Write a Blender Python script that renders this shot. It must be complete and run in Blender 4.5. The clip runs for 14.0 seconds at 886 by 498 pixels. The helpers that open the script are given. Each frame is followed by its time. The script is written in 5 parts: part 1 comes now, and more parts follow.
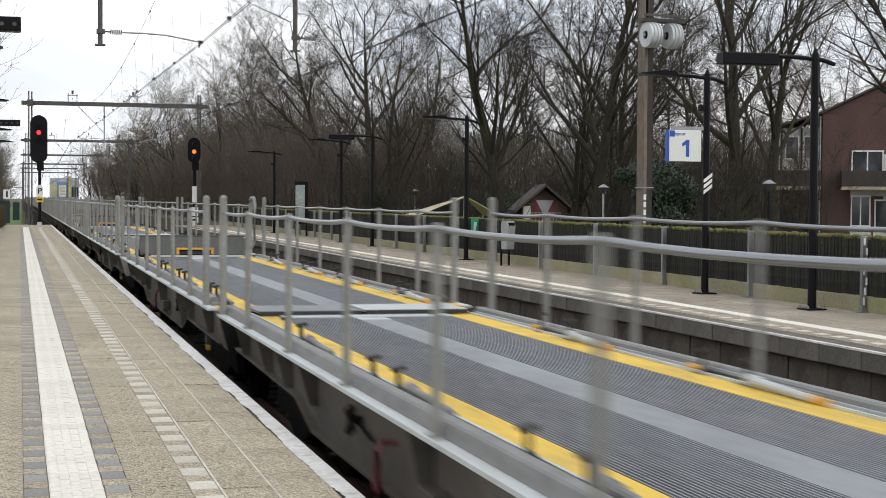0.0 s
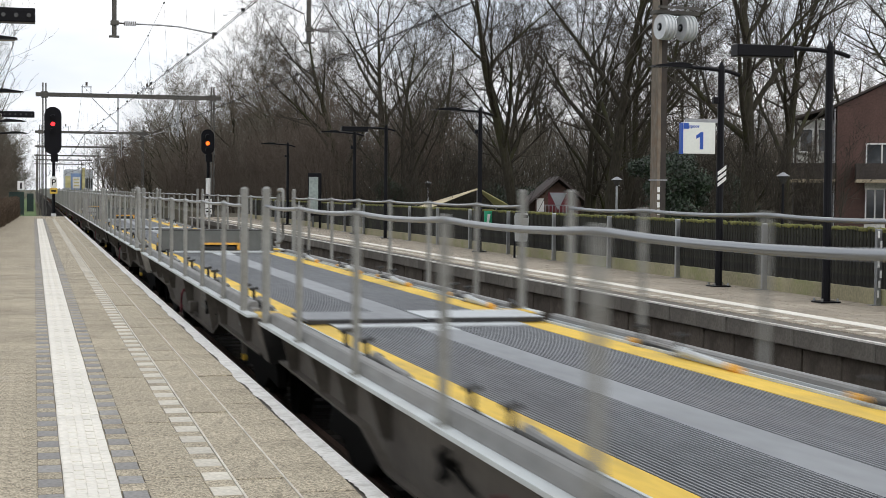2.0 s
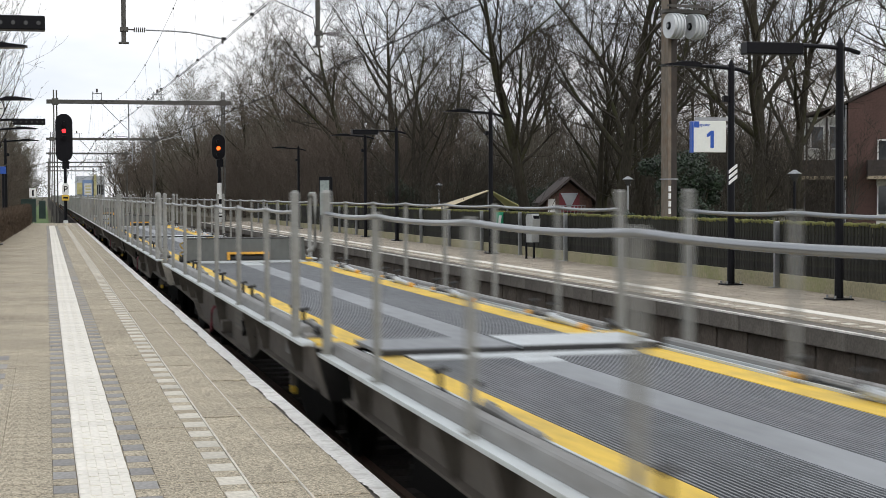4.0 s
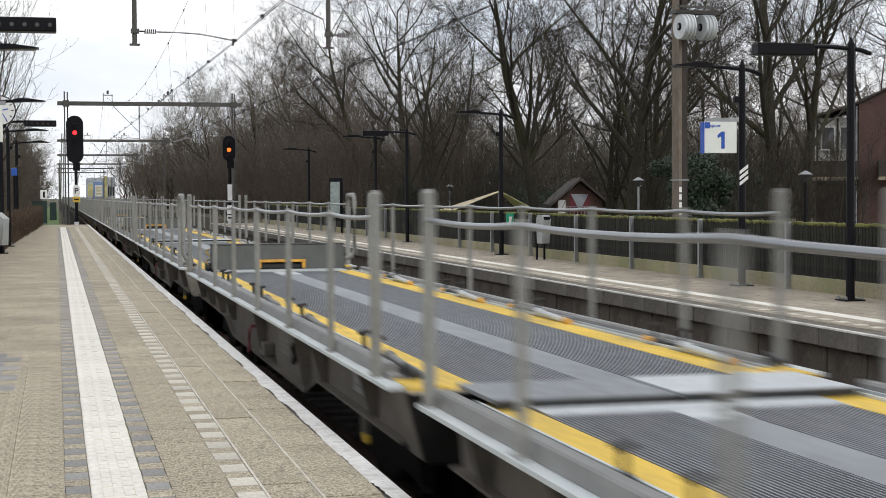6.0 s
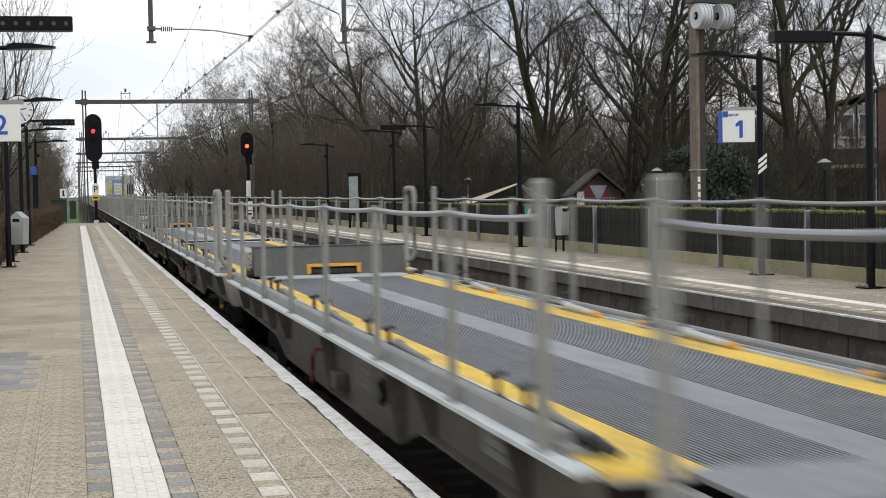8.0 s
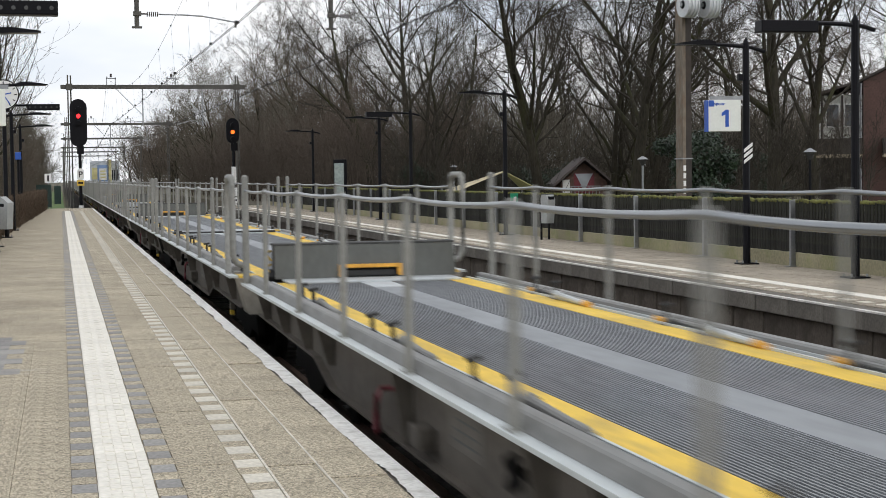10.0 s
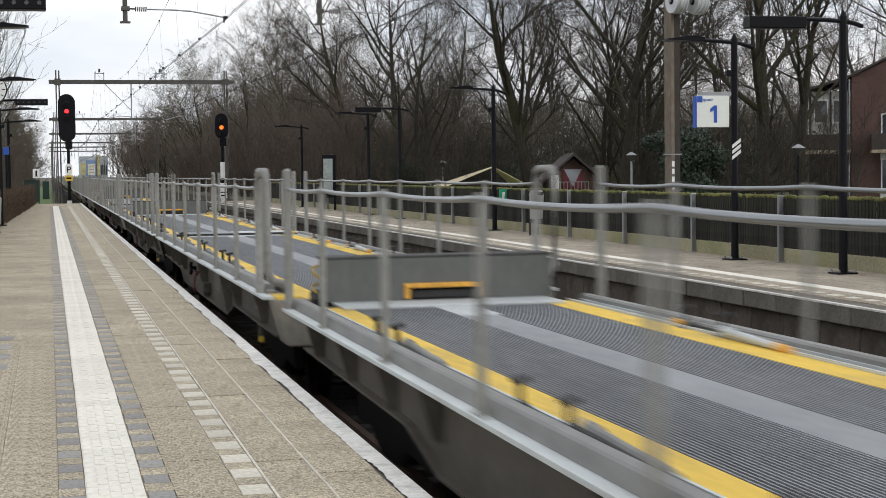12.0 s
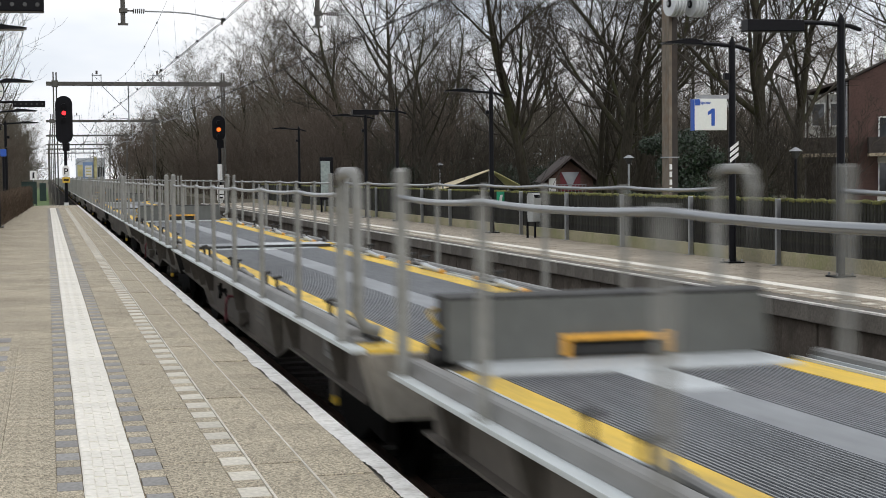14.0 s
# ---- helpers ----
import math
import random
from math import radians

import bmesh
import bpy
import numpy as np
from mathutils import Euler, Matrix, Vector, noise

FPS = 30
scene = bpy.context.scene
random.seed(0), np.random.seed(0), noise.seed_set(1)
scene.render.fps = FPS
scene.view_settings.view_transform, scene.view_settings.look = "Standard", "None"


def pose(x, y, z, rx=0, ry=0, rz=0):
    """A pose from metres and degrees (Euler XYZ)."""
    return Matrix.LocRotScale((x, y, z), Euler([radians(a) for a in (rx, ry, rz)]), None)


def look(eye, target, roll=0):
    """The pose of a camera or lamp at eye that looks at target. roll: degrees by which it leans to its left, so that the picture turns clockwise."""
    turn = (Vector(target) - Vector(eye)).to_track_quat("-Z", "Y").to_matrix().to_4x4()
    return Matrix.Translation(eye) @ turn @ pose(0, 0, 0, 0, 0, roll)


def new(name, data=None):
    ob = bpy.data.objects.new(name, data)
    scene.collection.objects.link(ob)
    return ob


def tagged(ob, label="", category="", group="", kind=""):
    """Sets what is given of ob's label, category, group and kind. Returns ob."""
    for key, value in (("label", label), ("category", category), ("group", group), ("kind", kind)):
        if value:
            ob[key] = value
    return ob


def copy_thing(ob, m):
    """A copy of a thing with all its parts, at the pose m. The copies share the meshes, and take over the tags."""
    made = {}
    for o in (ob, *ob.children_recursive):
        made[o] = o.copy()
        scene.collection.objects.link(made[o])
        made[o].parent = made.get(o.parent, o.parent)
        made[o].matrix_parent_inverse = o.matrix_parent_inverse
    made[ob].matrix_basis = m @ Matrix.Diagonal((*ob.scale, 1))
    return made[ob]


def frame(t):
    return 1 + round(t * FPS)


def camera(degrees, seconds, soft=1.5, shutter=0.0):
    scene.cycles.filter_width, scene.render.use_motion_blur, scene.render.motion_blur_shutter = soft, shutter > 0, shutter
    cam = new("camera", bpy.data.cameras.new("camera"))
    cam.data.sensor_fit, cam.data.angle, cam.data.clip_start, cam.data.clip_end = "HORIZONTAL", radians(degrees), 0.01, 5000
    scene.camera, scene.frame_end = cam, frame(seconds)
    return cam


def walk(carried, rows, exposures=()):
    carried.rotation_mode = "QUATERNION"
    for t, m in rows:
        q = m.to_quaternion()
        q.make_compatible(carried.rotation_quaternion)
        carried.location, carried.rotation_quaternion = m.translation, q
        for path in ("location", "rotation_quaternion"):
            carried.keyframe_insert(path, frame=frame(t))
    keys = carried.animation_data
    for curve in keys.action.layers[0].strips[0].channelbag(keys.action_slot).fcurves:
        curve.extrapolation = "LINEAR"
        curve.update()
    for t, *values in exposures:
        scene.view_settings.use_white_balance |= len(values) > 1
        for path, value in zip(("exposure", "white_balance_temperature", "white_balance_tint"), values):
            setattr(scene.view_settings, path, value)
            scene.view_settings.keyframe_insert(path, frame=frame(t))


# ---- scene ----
cam = camera(31.3, 14.0, soft=0.5, shutter=0.4)

PATH = [
    (0, (0.001, -0.014, 1.661), (0.518, 1.917, 1.599), 0.4),
    (0.5, (-0.006, -0.015, 1.656), (0.503, 1.919, 1.589), 0.6),
    (1, (-0.011, -0.012, 1.663), (0.493, 1.923, 1.591), 0.8),
    (1.5, (-0.003, -0.009, 1.659), (0.498, 1.926, 1.586), 0.7),
    (2, (-0.001, -0.006, 1.658), (0.5, 1.929, 1.586), 0.5),
    (2.5, (0.005, 0.005, 1.655), (0.506, 1.94, 1.584), 0.4),
    (3, (0.002, 0.002, 1.659), (0.5, 1.937, 1.589), 0.1),
    (5.5, (-0.001, -0.017, 1.658), (0.477, 1.923, 1.589), -0.4),
    (6, (-0.007, -0.01, 1.657), (0.467, 1.932, 1.589), -0.3),
    (6.5, (0.001, -0.005, 1.656), (0.467, 1.938, 1.586), -0.6),
    (7, (0.011, 0.014, 1.652), (0.469, 1.96, 1.581), -1.0),
    (7.5, (0.007, 0.007, 1.652), (0.459, 1.953, 1.578), -1.1),
    (8, (0.003, -0.004, 1.652), (0.453, 1.943, 1.576), -1.1),
    (10.5, (0.003, 0.008, 1.654), (0.476, 1.949, 1.559), -0.7),
    (11, (0.008, 0.003, 1.651), (0.485, 1.943, 1.555), -0.7),
    (11.5, (0.008, 0.0, 1.651), (0.488, 1.939, 1.554), -0.7),
    (12, (0.011, 0.002, 1.652), (0.492, 1.941, 1.554), -0.7),
    (12.5, (0.008, 0.002, 1.651), (0.49, 1.94, 1.552), -0.8),
    (13, (0.008, 0.003, 1.652), (0.49, 1.941, 1.552), -0.8),
    (13.5, (0.003, -0.003, 1.653), (0.486, 1.935, 1.555), -0.8),
    (14, (0.0, 0.007, 1.654), (0.485, 1.946, 1.559), -0.6),
]
walk(cam, [(t, look(eye, target, roll)) for t, eye, target, roll in PATH],
     exposures=[(0, -0.08), (3, -0.12), (8, -0.13), (11, -0.17), (14, -0.19)])


# ---------------------------------------------------------------- world and sun
def build_world():
    w = bpy.data.worlds.new("overcast_sky")
    scene.world = w
    w.use_nodes = True
    nt = w.node_tree
    nt.nodes.clear()
    out = nt.nodes.new("ShaderNodeOutputWorld")
    bg = nt.nodes.new("ShaderNodeBackground")
    sky = nt.nodes.new("ShaderNodeTexSky")
    sky.sky_type = "NISHITA"
    sky.sun_disc = False
    sky.sun_elevation = radians(38)
    sky.sun_rotation = radians(150)
    sky.air_density, sky.dust_density, sky.ozone_density = 1.0, 3.0, 1.0
    # cloud cover: soft pale layers over the blue
    co = nt.nodes.new("ShaderNodeTexCoord")
    mp = nt.nodes.new("ShaderNodeMapping")
    mp.inputs["Scale"].default_value = (1.0, 1.0, 3.5)
    ns = nt.nodes.new("ShaderNodeTexNoise")
    ns.inputs["Scale"].default_value = 3.2
    ns.inputs["Detail"].default_value = 5
    ramp = nt.nodes.new("ShaderNodeValToRGB")
    ramp.color_ramp.elements[0].position, ramp.color_ramp.elements[0].color = 0.36, (9.5, 10.3, 11.5, 1)
    ramp.color_ramp.elements[1].position, ramp.color_ramp.elements[1].color = 0.60, (14.2, 14.2, 14.4, 1)
    mix = nt.nodes.new("ShaderNodeMixRGB")
    mix.inputs[0].default_value = 0.86
    nt.links.new(co.outputs["Generated"], mp.inputs[0])
    nt.links.new(mp.outputs[0], ns.inputs["Vector"])
    nt.links.new(ns.outputs["Fac"], ramp.inputs[0])
    nt.links.new(sky.outputs[0], mix.inputs[1])
    nt.links.new(ramp.outputs[0], mix.inputs[2])
    nt.links.new(mix.outputs[0], bg.inputs[0])
    bg.inputs[1].default_value = 0.1
    nt.links.new(bg.outputs[0], out.inputs[0])
    s = bpy.data.lights.new("sun", "SUN")
    s.energy, s.angle, s.color = 0.55, radians(14), (1.0, 0.97, 0.92)
    so = new("sun", s)
    el, az = radians(38), radians(150)
    d = Vector((math.sin(az) * math.cos(el), math.cos(az) * math.cos(el), math.sin(el)))
    so.matrix_world = look(d * 50, (0, 0, 0))


build_world()


# ---------------------------------------------------------------- materials
def mat(name, base, rough=0.7, metal=0.0, dark=0.7, light=1.25, big=0.8, small=25.0, bump=0.15, rand=0.0, island=0.0,
        stain=None, stain_amt=0.0, stain_scale=2.0, coords="Object", stretch=(1, 1, 1), emit=0.0, spec=0.5):
    """A surface with variation at two scales, relief, and optional stains of another colour."""
    m = bpy.data.materials.new(name)
    m.use_nodes = True
    nt = m.node_tree
    b = nt.nodes["Principled BSDF"]
    co = nt.nodes.new("ShaderNodeTexCoord")
    mp = nt.nodes.new("ShaderNodeMapping")
    mp.inputs["Scale"].default_value = stretch
    nt.links.new(co.outputs[coords], mp.inputs[0])
    n1 = nt.nodes.new("ShaderNodeTexNoise")
    n1.inputs["Scale"].default_value = big
    n1.inputs["Detail"].default_value = 4
    n2 = nt.nodes.new("ShaderNodeTexNoise")
    n2.inputs["Scale"].default_value = small
    n2.inputs["Detail"].default_value = 3
    for n in (n1, n2):
        nt.links.new(mp.outputs[0], n.inputs["Vector"])
    add = nt.nodes.new("ShaderNodeMath")
    add.operation = "ADD"
    nt.links.new(n1.outputs["Fac"], add.inputs[0])
    nt.links.new(n2.outputs["Fac"], add.inputs[1])
    ramp = nt.nodes.new("ShaderNodeMapRange")
    ramp.inputs[1].default_value, ramp.inputs[2].default_value = 0.7, 1.3
    ramp.inputs[3].default_value, ramp.inputs[4].default_value = dark, light
    nt.links.new(add.outputs[0], ramp.inputs[0])
    value = ramp.outputs[0]
    if rand or island:
        if rand:
            src = nt.nodes.new("ShaderNodeObjectInfo").outputs["Random"]
            amt = rand
        else:
            src = nt.nodes.new("ShaderNodeNewGeometry").outputs["Random Per Island"]
            amt = island
        r = nt.nodes.new("ShaderNodeMapRange")
        r.inputs[3].default_value, r.inputs[4].default_value = 1 - amt, 1 + amt
        nt.links.new(src, r.inputs[0])
        mul = nt.nodes.new("ShaderNodeMath")
        mul.operation = "MULTIPLY"
        nt.links.new(value, mul.inputs[0])
        nt.links.new(r.outputs[0], mul.inputs[1])
        value = mul.outputs[0]
    col = nt.nodes.new("ShaderNodeVectorMath")
    col.operation = "SCALE"
    col.inputs[0].default_value = base
    nt.links.new(value, col.inputs["Scale"])
    colour = col.outputs[0]
    if stain:
        n3 = nt.nodes.new("ShaderNodeTexNoise")
        n3.inputs["Scale"].default_value = stain_scale
        n3.inputs["Detail"].default_value = 6
        n3.inputs["Roughness"].default_value = 0.65
        nt.links.new(mp.outputs[0], n3.inputs["Vector"])
        r3 = nt.nodes.new("ShaderNodeMapRange")
        r3.inputs[1].default_value, r3.inputs[2].default_value = 0.48, 0.68
        r3.inputs[4].default_value = stain_amt
        nt.links.new(n3.outputs["Fac"], r3.inputs[0])
        mx = nt.nodes.new("ShaderNodeMixRGB")
        mx.inputs[2].default_value = (*stain, 1)
        nt.links.new(r3.outputs[0], mx.inputs[0])
        nt.links.new(colour, mx.inputs[1])
        colour = mx.outputs[0]
    nt.links.new(colour, b.inputs["Base Color"])
    b.inputs["Roughness"].default_value = rough
    b.inputs["Metallic"].default_value = metal
    b.inputs["Specular IOR Level"].default_value = spec
    if emit:
        b.inputs["Emission Color"].default_value = (*base, 1)
        b.inputs["Emission Strength"].default_value = emit
    if bump:
        bp = nt.nodes.new("ShaderNodeBump")
        bp.inputs["Strength"].default_value = bump
        bp.inputs["Distance"].default_value = 0.01
        nt.links.new(n2.outputs["Fac"], bp.inputs["Height"])
        nt.links.new(bp.outputs[0], b.inputs["Normal"])
    return m


def aggregate(name, base, rand=0.0, island=0.0):
    """Exposed-aggregate concrete: pale and dark grit in a sandy binder."""
    m = mat(name, base, 0.88, dark=0.78, light=1.2, big=0.9, small=170, bump=0.0, rand=rand, island=island,
            stain=(base[0] * 0.62, base[1] * 0.6, base[2] * 0.58), stain_amt=0.5, stain_scale=0.7, spec=0.3)
    nt = m.node_tree
    b = nt.nodes["Principled BSDF"]
    colour = b.inputs["Base Color"].links[0].from_socket
    co = nt.nodes.new("ShaderNodeTexCoord")
    vo = nt.nodes.new("ShaderNodeTexVoronoi")
    vo.inputs["Scale"].default_value = 105
    nt.links.new(co.outputs["Object"], vo.inputs["Vector"])
    hsv = nt.nodes.new("ShaderNodeSeparateColor")
    nt.links.new(vo.outputs["Color"], hsv.inputs[0])
    mr = nt.nodes.new("ShaderNodeMapRange")
    mr.inputs[3].default_value, mr.inputs[4].default_value = 0.42, 1.6
    nt.links.new(hsv.outputs[0], mr.inputs[0])
    sc = nt.nodes.new("ShaderNodeVectorMath")
    sc.operation = "SCALE"
    nt.links.new(colour, sc.inputs[0])
    nt.links.new(mr.outputs[0], sc.inputs["Scale"])
    nt.links.new(sc.outputs[0], b.inputs["Base Color"])
    n4 = nt.nodes.new("ShaderNodeTexNoise")
    n4.inputs["Scale"].default_value = 1.1
    n4.inputs["Detail"].default_value = 8
    n4.inputs["Roughness"].default_value = 0.7
    geo = nt.nodes.new("ShaderNodeNewGeometry")
    nt.links.new(geo.outputs["Position"], n4.inputs["Vector"])
    r4 = nt.nodes.new("ShaderNodeMapRange")
    r4.inputs[1].default_value, r4.inputs[2].default_value, r4.inputs[4].default_value = 0.60, 0.72, 0.5
    nt.links.new(n4.outputs["Fac"], r4.inputs[0])
    m4 = nt.nodes.new("ShaderNodeMixRGB")
    m4.inputs[2].default_value = (0.52, 0.48, 0.42, 1)
    nt.links.new(r4.outputs[0], m4.inputs[0])
    nt.links.new(sc.outputs[0], m4.inputs[1])
    nt.links.new(m4.outputs[0], b.inputs["Base Color"])
    bp = nt.nodes.new("ShaderNodeBump")
    bp.inputs["Strength"].default_value = 0.35
    bp.inputs["Distance"].default_value = 0.006
    nt.links.new(vo.outputs["Distance"], bp.inputs["Height"])
    nt.links.new(bp.outputs[0], b.inputs["Normal"])
    return m


